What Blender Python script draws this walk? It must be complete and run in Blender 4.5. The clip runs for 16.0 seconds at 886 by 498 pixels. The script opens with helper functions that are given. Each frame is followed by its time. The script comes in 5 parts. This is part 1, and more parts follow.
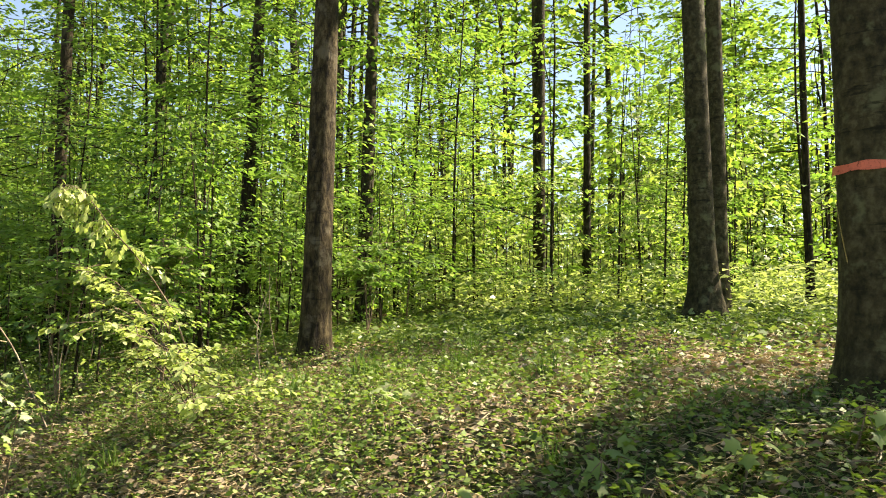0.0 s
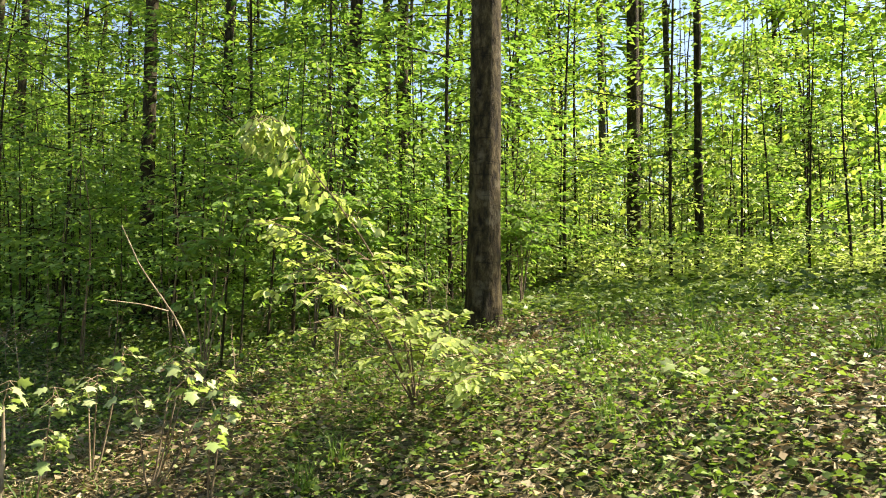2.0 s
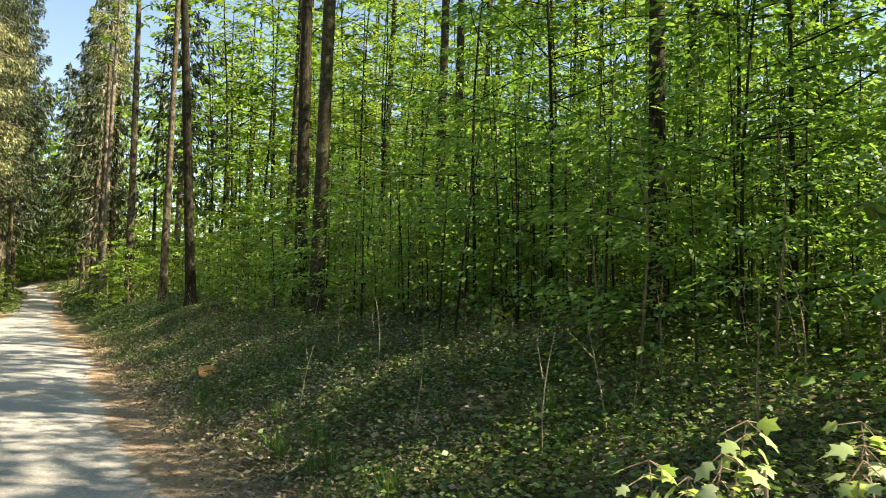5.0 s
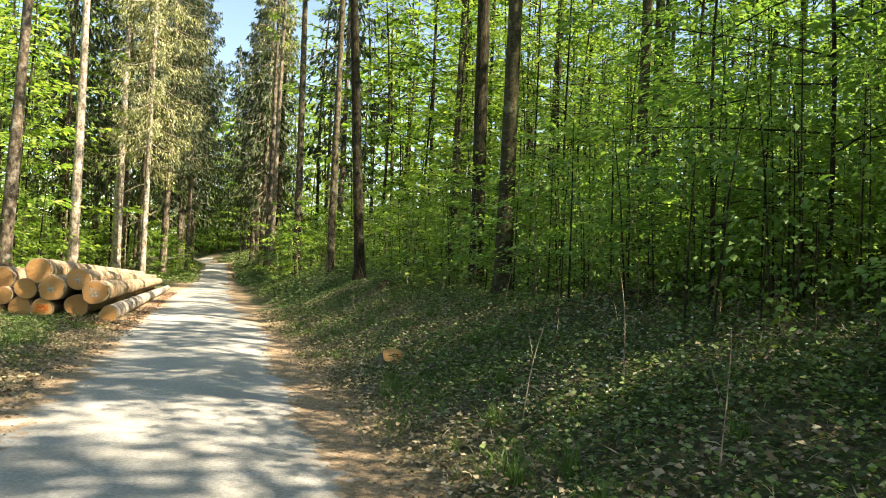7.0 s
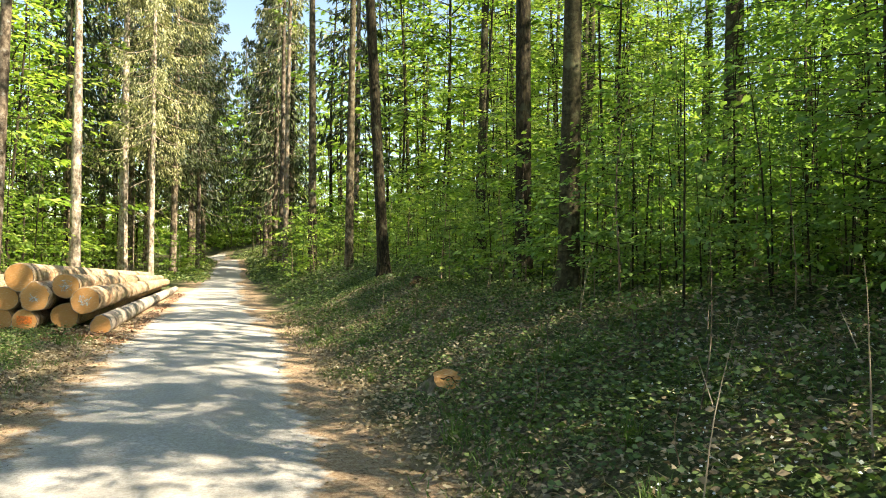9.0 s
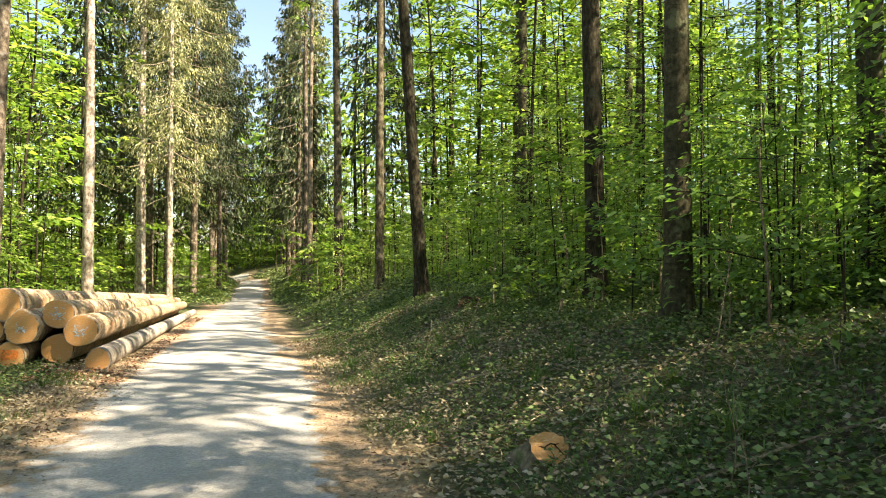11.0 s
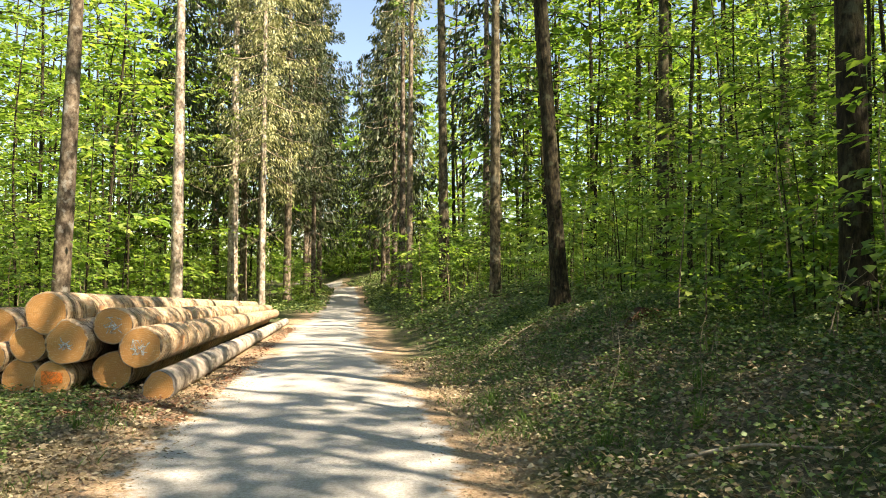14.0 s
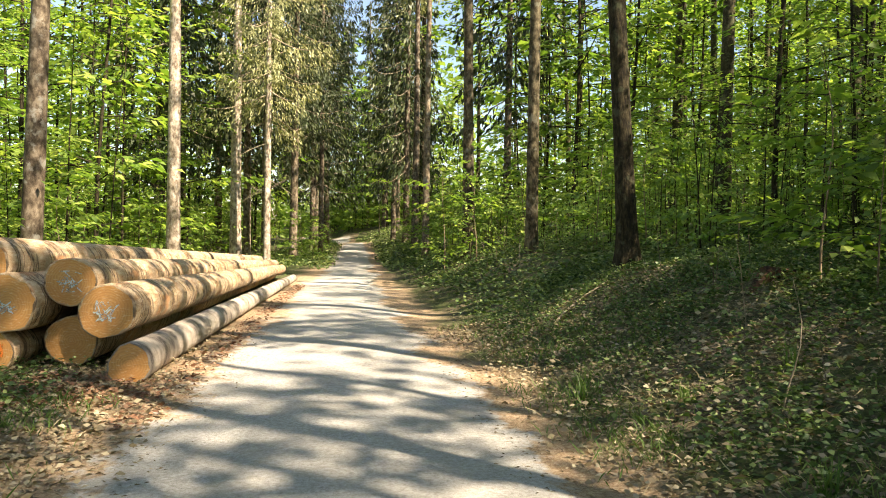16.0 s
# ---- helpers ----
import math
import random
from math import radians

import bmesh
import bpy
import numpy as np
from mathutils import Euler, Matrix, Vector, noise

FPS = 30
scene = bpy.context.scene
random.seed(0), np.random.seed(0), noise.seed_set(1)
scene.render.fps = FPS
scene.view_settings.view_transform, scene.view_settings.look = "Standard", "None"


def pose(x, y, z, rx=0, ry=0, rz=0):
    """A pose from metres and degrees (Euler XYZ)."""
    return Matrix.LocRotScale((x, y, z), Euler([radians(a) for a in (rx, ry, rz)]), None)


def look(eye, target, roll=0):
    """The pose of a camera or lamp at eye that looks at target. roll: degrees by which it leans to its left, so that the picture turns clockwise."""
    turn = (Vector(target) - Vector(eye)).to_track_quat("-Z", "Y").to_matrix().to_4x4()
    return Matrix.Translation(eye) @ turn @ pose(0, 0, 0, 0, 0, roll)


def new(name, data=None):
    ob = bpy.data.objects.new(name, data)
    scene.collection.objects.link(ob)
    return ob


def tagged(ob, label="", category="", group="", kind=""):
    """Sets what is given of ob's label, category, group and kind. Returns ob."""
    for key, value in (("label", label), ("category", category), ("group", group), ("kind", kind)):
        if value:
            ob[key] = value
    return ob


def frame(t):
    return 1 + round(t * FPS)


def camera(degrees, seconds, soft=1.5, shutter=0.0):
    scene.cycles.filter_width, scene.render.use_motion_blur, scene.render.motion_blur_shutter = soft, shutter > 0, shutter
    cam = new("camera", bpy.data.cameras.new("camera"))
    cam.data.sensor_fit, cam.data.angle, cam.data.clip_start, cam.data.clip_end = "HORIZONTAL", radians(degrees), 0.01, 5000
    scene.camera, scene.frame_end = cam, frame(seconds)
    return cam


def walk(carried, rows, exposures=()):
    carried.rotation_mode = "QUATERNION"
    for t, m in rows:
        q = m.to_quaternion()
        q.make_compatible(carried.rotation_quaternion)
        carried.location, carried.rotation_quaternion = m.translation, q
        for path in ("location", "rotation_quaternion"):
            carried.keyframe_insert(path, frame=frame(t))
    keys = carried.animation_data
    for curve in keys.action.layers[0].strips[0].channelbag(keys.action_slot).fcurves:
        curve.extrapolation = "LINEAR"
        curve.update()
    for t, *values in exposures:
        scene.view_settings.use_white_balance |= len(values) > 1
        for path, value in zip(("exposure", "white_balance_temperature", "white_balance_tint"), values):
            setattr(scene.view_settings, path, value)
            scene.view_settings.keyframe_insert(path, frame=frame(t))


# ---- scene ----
cam = camera(62.0, 16.0, soft=1.0, shutter=0.1)
EXPOSURE = [(0.0, 2.0, 7950, 14), (3.0, 2.0, 7750, 10), (4.0, 2.02, 7750, 10), (5.0, 1.88, 7700, 8), (8.0, 2.14, 7650, 8), (11.0, 2.2, 7750, 11), (13.0, 2.0, 7800, 12), (16.0, 1.97, 7850, 13)]
PATH = [
    (0, (0.248, 3.01, 2.017), (1.848, 4.192, 2.224), 0.8),
    (0.5, (0.192, 3.572, 1.985), (1.812, 4.729, 2.18), 0.8),
    (1, (0.142, 4.095, 1.938), (1.769, 5.244, 2.118), 0.8),
    (1.5, (0.135, 4.589, 1.909), (1.753, 5.755, 2.07), 0.8),
    (2, (0.1, 5.083, 1.898), (1.692, 6.284, 2.045), 0.6),
    (2.5, (0.079, 5.586, 1.872), (1.623, 6.85, 2.013), 0.4),
    (3, (0.06, 6.101, 1.846), (1.51, 7.472, 1.984), 0.7),
    (3.5, (0.02, 6.603, 1.827), (1.342, 8.099, 1.957), 1.1),
    (4, (-0.026, 7.092, 1.816), (1.145, 8.708, 1.946), 1.7),
    (4.5, (-0.061, 7.655, 1.827), (0.952, 9.374, 1.954), 1.9),
    (5, (-0.003, 8.252, 1.807), (0.868, 10.049, 1.929), 1.8),
    (5.2, (-0.003, 8.49, 1.78), (0.819, 10.31, 1.898), 2.0),
    (7.3, (-0.19, 10.54, 1.815), (0.276, 12.485, 1.826), 2.1),
    (7.5, (-0.188, 10.817, 1.840), (0.268, 12.764, 1.824), 1.6),
    (8, (-0.156, 11.446, 1.850), (0.304, 13.392, 1.819), 1.4),
    (8.2, (-0.154, 11.713, 1.830), (0.308, 13.659, 1.814), 1.3),
    (10.3, (-0.045, 14.333, 1.88), (0.41, 16.281, 1.908), 0.4),
    (10.5, (-0.057, 14.587, 1.879), (0.383, 16.538, 1.917), 0.4),
    (11, (-0.123, 15.254, 1.83), (0.285, 17.211, 1.885), 0.1),
    (11.5, (-0.152, 15.894, 1.808), (0.221, 17.857, 1.867), 0.0),
    (12, (-0.266, 16.551, 1.795), (0.079, 18.52, 1.867), 0.2),
    (12.5, (-0.308, 17.191, 1.783), (-0.003, 19.166, 1.866), 0.2),
    (13, (-0.344, 17.784, 1.764), (-0.086, 19.765, 1.857), 0.2),
    (13.5, (-0.401, 18.399, 1.739), (-0.191, 20.386, 1.832), 0.3),
    (14, (-0.466, 19.052, 1.707), (-0.297, 21.043, 1.785), 0.3),
    (14.5, (-0.584, 19.723, 1.676), (-0.435, 21.716, 1.729), 0.5),
    (15, (-0.69, 20.419, 1.628), (-0.543, 22.414, 1.65), 0.7),
    (15.5, (-0.822, 21.099, 1.597), (-0.67, 23.093, 1.588), 0.9),
    (16, (-0.89, 21.755, 1.568), (-0.732, 23.749, 1.532), 1.0),
]
walk(cam, [(t, look(eye, target, roll)) for t, eye, target, roll in PATH], EXPOSURE)

# ---- world and light ----
SUN_FROM = Vector((0.80, -0.60, 0.0)).normalized()
SUN_ELEV = radians(46)
world = bpy.data.worlds.new("world")
scene.world = world
world.use_nodes = True
wn, wl = world.node_tree.nodes, world.node_tree.links
sky = wn.new("ShaderNodeTexSky")
sky.sky_type = "NISHITA"
sky.sun_disc = False
sky.sun_elevation = SUN_ELEV
sky.sun_rotation = math.atan2(SUN_FROM.x, SUN_FROM.y)
sky.dust_density = 0.4
sky.ozone_density = 2.0
wn["Background"].inputs["Strength"].default_value = 0.078
wl.new(sky.outputs["Color"], wn["Background"].inputs["Color"])
sun = new("sun", bpy.data.lights.new("sun", "SUN"))
sun.data.energy = 4.8
sun.data.angle = radians(0.55)
sun.data.color = (1.0, 0.95, 0.86)
sun_dir = SUN_FROM * math.cos(SUN_ELEV) + Vector((0, 0, math.sin(SUN_ELEV)))
sun.matrix_basis = look(sun_dir * 80, (0, 0, 0))


# ---- materials ----
def material(name):
    m = bpy.data.materials.new(name)
    m.use_nodes = True
    nt = m.node_tree
    return m, nt, nt.nodes["Principled BSDF"]


def ramp(nt, fac, stops):
    r = nt.nodes.new("ShaderNodeValToRGB")
    while len(r.color_ramp.elements) < len(stops):
        r.color_ramp.elements.new(0.5)
    for e, (p, c) in zip(r.color_ramp.elements, stops):
        e.position, e.color = p, (*c, 1)
    nt.links.new(fac, r.inputs["Fac"])
    return r.outputs["Color"]


def noise_tex(nt, scale, detail=4, rough=0.55, coord=None, squash=(1, 1, 1), which="Object"):
    tc = nt.nodes.new("ShaderNodeTexCoord")
    mp = nt.nodes.new("ShaderNodeMapping")
    mp.inputs["Scale"].default_value = squash
    nt.links.new(tc.outputs[which], mp.inputs["Vector"])
    n = nt.nodes.new("ShaderNodeTexNoise")
    n.inputs["Scale"].default_value = scale
    n.inputs["Detail"].default_value = detail
    n.inputs["Roughness"].default_value = rough
    nt.links.new(mp.outputs["Vector"], n.inputs["Vector"])
    return n.outputs["Fac"]


def mix_col(nt, fac, a, b, mode="MIX"):
    mx = nt.nodes.new("ShaderNodeMix")
    mx.data_type, mx.blend_type = "RGBA", mode
    for sock, v in ((mx.inputs["Factor"], fac), (mx.inputs["A"], a), (mx.inputs["B"], b)):
        if isinstance(v, (int, float)):
            sock.default_value = v
        elif isinstance(v, tuple):
            sock.default_value = (*v, 1)
        else:
            nt.links.new(v, sock)
    return mx.outputs["Result"]


def bump(nt, bsdf, height, strength, dist):
    b = nt.nodes.new("ShaderNodeBump")
    b.inputs["Strength"].default_value, b.inputs["Distance"].default_value = strength, dist
    nt.links.new(height, b.inputs["Height"])
    nt.links.new(b.outputs["Normal"], bsdf.inputs["Normal"])


def leaf_material(name, dark, mid, light, translucent=0.5, glow=(1.15, 1.28, 0.62), rough=0.5):
    """Thin leaf: gloss and diffuse on both sides plus light passing through."""
    m, nt, p = material(name)
    geo = nt.nodes.new("ShaderNodeNewGeometry")
    info = nt.nodes.new("ShaderNodeObjectInfo")
    add = nt.nodes.new("ShaderNodeMath")
    add.operation = "MULTIPLY_ADD"
    add.inputs[1].default_value, add.inputs[2].default_value = 0.75, 0.0
    nt.links.new(geo.outputs["Random Per Island"], add.inputs[0])
    sc = nt.nodes.new("ShaderNodeMath")
    sc.operation = "MULTIPLY_ADD"
    sc.inputs[1].default_value = 0.25
    nt.links.new(info.outputs["Random"], sc.inputs[0])
    nt.links.new(add.outputs[0], sc.inputs[2])
    col = ramp(nt, sc.outputs[0], [(0.0, dark), (0.5, mid), (1.0, light)])
    nt.links.new(col, p.inputs["Base Color"])
    p.inputs["Roughness"].default_value = rough
    p.inputs["Specular IOR Level"].default_value = 0.35
    tr = nt.nodes.new("ShaderNodeBsdfTranslucent")
    nt.links.new(mix_col(nt, 1.0, col, glow, "MULTIPLY"), tr.inputs["Color"])
    mx = nt.nodes.new("ShaderNodeMixShader")
    mx.inputs["Fac"].default_value = translucent
    nt.links.new(p.outputs["BSDF"], mx.inputs[1])
    nt.links.new(tr.outputs["BSDF"], mx.inputs[2])
    nt.links.new(mx.outputs["Shader"], nt.nodes["Material Output"].inputs["Surface"])
    return m


def bark_material(name, dark, mid, light, squash=(1, 1, 0.25), scale=9.0, rough=0.9, lichen=None, depth=0.02, scars=0.0):
    m, nt, p = material(name)
    fine = noise_tex(nt, scale, 6, 0.65, squash=squash)
    big = noise_tex(nt, 1.3, 3, 0.6, squash=(1, 1, 0.5))
    col = ramp(nt, fine, [(0.36, dark), (0.5, mid), (0.64, light)])
    info = nt.nodes.new("ShaderNodeObjectInfo")
    tone = ramp(nt, info.outputs["Random"], [(0.0, (0.78, 0.76, 0.74)), (1.0, (1.15, 1.12, 1.05))])
    col = mix_col(nt, 1.0, col, tone, "MULTIPLY")
    patch = ramp(nt, big, [(0.35, (0.72, 0.70, 0.66)), (0.65, (1.12, 1.1, 1.08))])
    col = mix_col(nt, 1.0, col, patch, "MULTIPLY")
    if lichen:
        spots = ramp(nt, noise_tex(nt, 4.5, 5, 0.6), [(0.56, (0, 0, 0)), (0.66, (1, 1, 1))])
        col = mix_col(nt, spots, col, lichen)
    if scars:
        rings = ramp(nt, noise_tex(nt, 6.0, 4, 0.7, squash=(0.5, 0.5, 4.0)), [(0.6, (0, 0, 0)), (0.68, (scars, scars, scars))])
        col = mix_col(nt, rings, col, tuple(0.45 * v for v in dark))
    nt.links.new(col, p.inputs["Base Color"])
    p.inputs["Roughness"].default_value = rough
    p.inputs["Specular IOR Level"].default_value = 0.2
    bump(nt, p, fine, 0.8, depth)
    return m


M_BEECH_LEAF = leaf_material("beech_leaf", (0.070, 0.142, 0.034), (0.165, 0.278, 0.068), (0.30, 0.39, 0.12), 0.5)
M_FAR_LEAF = leaf_material("far_leaf", (0.058, 0.118, 0.025), (0.168, 0.265, 0.053), (0.42, 0.47, 0.13), 0.53)
# Young leaf green, lightened further to stand in for sun on foliage.
M_YOUNG_SUNLIT_LEAF = leaf_material("young_leaf", (0.20, 0.27, 0.075), (0.33, 0.40, 0.14), (0.52, 0.57, 0.27), 0.46, (1.15, 1.25, 0.7), 0.35)
M_MAPLE_LEAF = leaf_material("maple_leaf", (0.22, 0.31, 0.10), (0.36, 0.43, 0.20), (0.55, 0.58, 0.36), 0.42, rough=0.4)
M_HERB = leaf_material("herb_leaf", (0.020, 0.045, 0.011), (0.085, 0.14, 0.036), (0.33, 0.38, 0.15), 0.28, rough=0.5)
M_GRASS = leaf_material("grass_blade", (0.04, 0.09, 0.018), (0.085, 0.16, 0.032), (0.17, 0.225, 0.065), 0.4)
M_SEEDLING = leaf_material("seedling_leaf", (0.085, 0.15, 0.03), (0.16, 0.235, 0.055), (0.27, 0.34, 0.10), 0.38, rough=0.5)
M_LITTER = leaf_material("leaf_litter", (0.09, 0.065, 0.036), (0.25, 0.195, 0.115), (0.52, 0.45, 0.30), 0.15, (1.1, 0.9, 0.7), 0.65)
M_STRAW_BLADE = leaf_material("dry_blade", (0.22, 0.16, 0.08), (0.38, 0.30, 0.17), (0.55, 0.47, 0.30), 0.2, (1.1, 1.0, 0.8), 0.6)
M_BARK_CHIP = leaf_material("bark_chip", (0.09, 0.04, 0.02), (0.20, 0.095, 0.05), (0.34, 0.20, 0.12), 0.05, (1, 1, 1), 0.75)
# Two needle tints: sun put into the pale one, shade into the dark.
M_SPRUCE_SUNLIT = leaf_material("spruce_needles", (0.06, 0.075, 0.027), (0.22, 0.23, 0.095), (0.50, 0.48, 0.26), 0.25, (1.1, 1.1, 0.6))
M_SPRUCE_SHADED = leaf_material("shaded_spruce_needles", (0.018, 0.030, 0.012), (0.045, 0.064, 0.024), (0.12, 0.14, 0.055), 0.2, (1.1, 1.1, 0.6))
M_BEECH_BARK = bark_material("beech_bark", (0.022, 0.020, 0.0095), (0.050, 0.045, 0.022), (0.090, 0.082, 0.045), (1, 1, 0.8), 17.0, lichen=(0.10, 0.102, 0.052), depth=0.014, scars=0.8)
M_DARK_BARK = bark_material("dark_bark", (0.008, 0.0065, 0.0032), (0.026, 0.021, 0.010), (0.062, 0.053, 0.029), (1, 1, 0.3), 22.0, lichen=(0.058, 0.059, 0.033), depth=0.035)
M_PEEL_BARK = bark_material("peeling_bark", (0.013, 0.010, 0.005), (0.048, 0.038, 0.018), (0.115, 0.095, 0.052), (1, 1, 0.38), 18.0, lichen=(0.10, 0.085, 0.055), depth=0.04, scars=0.6)
M_SPRUCE_BARK = bark_material("spruce_bark", (0.05, 0.038, 0.026), (0.14, 0.11, 0.08), (0.28, 0.235, 0.18), (1, 1, 0.6), 9.0, lichen=(0.25, 0.23, 0.19), depth=0.02)
M_BARE_BARK = bark_material("flaky_bark", (0.022, 0.018, 0.010), (0.066, 0.055, 0.034), (0.15, 0.13, 0.088), (1, 1, 0.5), 10.0, lichen=(0.15, 0.14, 0.10), depth=0.025)
# Spruce bark lightened in colour to stand for full sun on the stem.
M_SUNLIT_BARK = bark_material("pale_bark", (0.12, 0.09, 0.07), (0.30, 0.25, 0.205), (0.50, 0.44, 0.38), (1, 1, 0.6), 9.0, lichen=(0.46, 0.43, 0.38), depth=0.02)
M_TWIG = bark_material("twig", (0.10, 0.075, 0.05), (0.2, 0.155, 0.11), (0.32, 0.27, 0.2), (1, 1, 0.2), 30, depth=0.003)
M_DEAD = bark_material("dead_wood", (0.16, 0.13, 0.10), (0.30, 0.25, 0.19), (0.46, 0.40, 0.31), (1, 1, 0.2), 22, depth=0.004)
M_MOSSY = bark_material("mossy_bark", (0.05, 0.045, 0.03), (0.12, 0.10, 0.07), (0.22, 0.18, 0.13), (1, 1, 0.5), 11, lichen=(0.075, 0.11, 0.025), depth=0.03)

M_ROT = bark_material("rotten_wood", (0.022, 0.012, 0.008), (0.07, 0.035, 0.02), (0.14, 0.075, 0.045), (1, 1, 1), 12, lichen=(0.07, 0.09, 0.02), depth=0.03)

M_PETAL = leaf_material("white_petal", (0.6, 0.6, 0.56), (0.75, 0.75, 0.7), (0.85, 0.85, 0.8), 0.3, (1, 1, 1), 0.6)

# peeled log bark: pale rings across the stem, flakes of orange-brown bark left
m, nt, p = material("log_bark")
flake = noise_tex(nt, 17.0, 8, 0.78, squash=(1, 1, 0.3))
col = ramp(nt, flake, [(0.33, (0.24, 0.125, 0.06)), (0.44, (0.39, 0.245, 0.13)), (0.54, (0.50, 0.365, 0.23)), (0.66, (0.62, 0.51, 0.37))])
bands = noise_tex(nt, 1.7, 7, 0.72, squash=(0.55, 0.55, 1.5))
col = mix_col(nt, ramp(nt, bands, [(0.49, (0, 0, 0)), (0.56, (0.75, 0.75, 0.75)), (0.68, (0.85, 0.85, 0.85))]), col, mix_col(nt, flake, (0.17, 0.11, 0.065), (0.46, 0.36, 0.25)))
col = mix_col(nt, ramp(nt, noise_tex(nt, 1.3, 5, 0.6, squash=(0.3, 0.3, 1.3)), [(0.475, (0, 0, 0)), (0.488, (0.85, 0.85, 0.85)), (0.497, (0.85, 0.85, 0.85)), (0.508, (0, 0, 0))]), col, (0.075, 0.045, 0.025))
col = mix_col(nt, ramp(nt, noise_tex(nt, 3.1, 5, 0.6, squash=(0.8, 0.8, 0.5)), [(0.55, (0, 0, 0)), (0.66, (0.7, 0.7, 0.7))]), col, (0.46, 0.20, 0.07))
nt.links.new(col, p.inputs["Base Color"])
p.inputs["Roughness"].default_value = 0.75
bump(nt, p, flake, 0.7, 0.02)
M_LOG = m
m, nt, p = material("old_log_bark")
rings = noise_tex(nt, 1.8, 7, 0.72, squash=(0.6, 0.6, 1.2))
flake = noise_tex(nt, 16.0, 8, 0.78, squash=(1, 1, 0.35))
col = ramp(nt, rings, [(0.38, (0.09, 0.07, 0.055)), (0.46, (0.27, 0.22, 0.175)), (0.56, (0.42, 0.36, 0.29)), (0.7, (0.58, 0.52, 0.43))])
col = mix_col(nt, ramp(nt, flake, [(0.56, (0, 0, 0)), (0.7, (0.5, 0.5, 0.5))]), col, (0.20, 0.165, 0.13))
nt.links.new(col, p.inputs["Base Color"])
p.inputs["Roughness"].default_value = 0.85
bump(nt, p, flake, 0.8, 0.02)
M_OLDLOG = m

# sawn end grain: growth rings round the pith, saw marks, resin stains
m, nt, p = material("cut_wood")
tc = nt.nodes.new("ShaderNodeTexCoord")
wv = nt.nodes.new("ShaderNodeTexWave")
wv.wave_type, wv.rings_direction = "RINGS", "Z"
wv.inputs["Scale"].default_value, wv.inputs["Distortion"].default_value = 11.0, 7.0
wv.inputs["Detail"].default_value = 2.0
nt.links.new(tc.outputs["Object"], wv.inputs["Vector"])
col = ramp(nt, wv.outputs["Fac"], [(0.0, (0.46, 0.215, 0.062)), (1.0, (0.54, 0.275, 0.088))])
col = mix_col(nt, ramp(nt, noise_tex(nt, 3.5, 5, 0.6), [(0.42, (0, 0, 0)), (0.7, (0.8, 0.8, 0.8))]), col, (0.50, 0.21, 0.055))
col = mix_col(nt, ramp(nt, noise_tex(nt, 14.0, 4, 0.6, squash=(1, 4, 1)), [(0.55, (0, 0, 0)), (0.75, (0.6, 0.6, 0.6))]), col, (0.70, 0.58, 0.38))
nt.links.new(col, p.inputs["Base Color"])
p.inputs["Roughness"].default_value = 0.75
bump(nt, p, noise_tex(nt, 18.0, 6, 0.75, squash=(1, 3, 1)), 0.5, 0.008)
M_CUT = m


def paint_material(name, color, cover=0.5):
    m, nt, p = material(name)
    n = noise_tex(nt, 18.0, 5, 0.7)
    nt.links.new(ramp(nt, n, [(0.3, tuple(0.7 * v for v in color)), (0.7, color)]), p.inputs["Base Color"])
    p.inputs["Roughness"].default_value = 0.6
    if cover < 1:
        nt.links.new(ramp(nt, noise_tex(nt, 26.0, 4, 0.7), [(0.5 - 0.3 * cover, (0, 0, 0)), (0.62 - 0.2 * cover, (1, 1, 1))]), p.inputs["Alpha"])
    return m


M_RED = paint_material("red_paint", (0.72, 0.16, 0.09), 0.85)
M_ORANGE = paint_material("orange_paint", (0.85, 0.22, 0.03), 0.5)
M_BLUE = paint_material("blue_paint", (0.52, 0.60, 0.58), 0.4)
M_STRAW = paint_material("yellow_scratch", (0.42, 0.30, 0.10), 1.0)


# ---- terrain ----
EDGE_Y = (-400, 3, 15, 22, 28, 32, 38, 48, 60, 84, 92, 100, 125, 400)
EDGE_X = (1.6, 1.3, 1.1, 0.85, 0.5, 0.2, -0.2, -0.7, -1.05, -1.9, -3.4, -5.5, -14.3, -160.0)
LEFT_Y = (-400, 3, 15, 18, 26, 34, 45, 59, 84, 92, 100, 125, 400)
LEFT_X = (-2.0, -2.15, -2.3, -2.3, -2.5, -2.75, -3.2, -3.4, -4.5, -6.0, -8.2, -17.5, -164.0)
BANK_U = (0, 0.35, 0.7, 1, 2, 3, 4, 5, 8, 12, 40, 400)
BANK_H = (0, 0.03, 0.10, 0.2, 0.65, 1.05, 1.25, 1.4, 1.75, 2.0, 3.0, 6.0)


def road_z(y):
    s = np.clip((24 - y) / 21, -0.0, 1.4)
    return 0.4 * s + np.interp(y, (0, 64, 70, 76, 84, 94, 110, 400), (0, 0, 0.12, 0.32, 0.6, 0.85, 1.1, 3.0))


def vnoise(x, y, scale, seed=0):
    """Smooth value noise in numpy."""
    x, y = np.asarray(x, float) / scale + 1000, np.asarray(y, float) / scale + 1000
    xi, yi = np.floor(x).astype(np.int64), np.floor(y).astype(np.int64)
    fx, fy = x - xi, y - yi
    fx, fy = fx * fx * (3 - 2 * fx), fy * fy * (3 - 2 * fy)

    def h(a, b):
        v = np.sin(a * 127.1 + b * 311.7 + seed * 74.7) * 43758.5453
        return v - np.floor(v)
    return (h(xi, yi) * (1 - fx) + h(xi + 1, yi) * fx) * (1 - fy) + (h(xi, yi + 1) * (1 - fx) + h(xi + 1, yi + 1) * fx) * fy


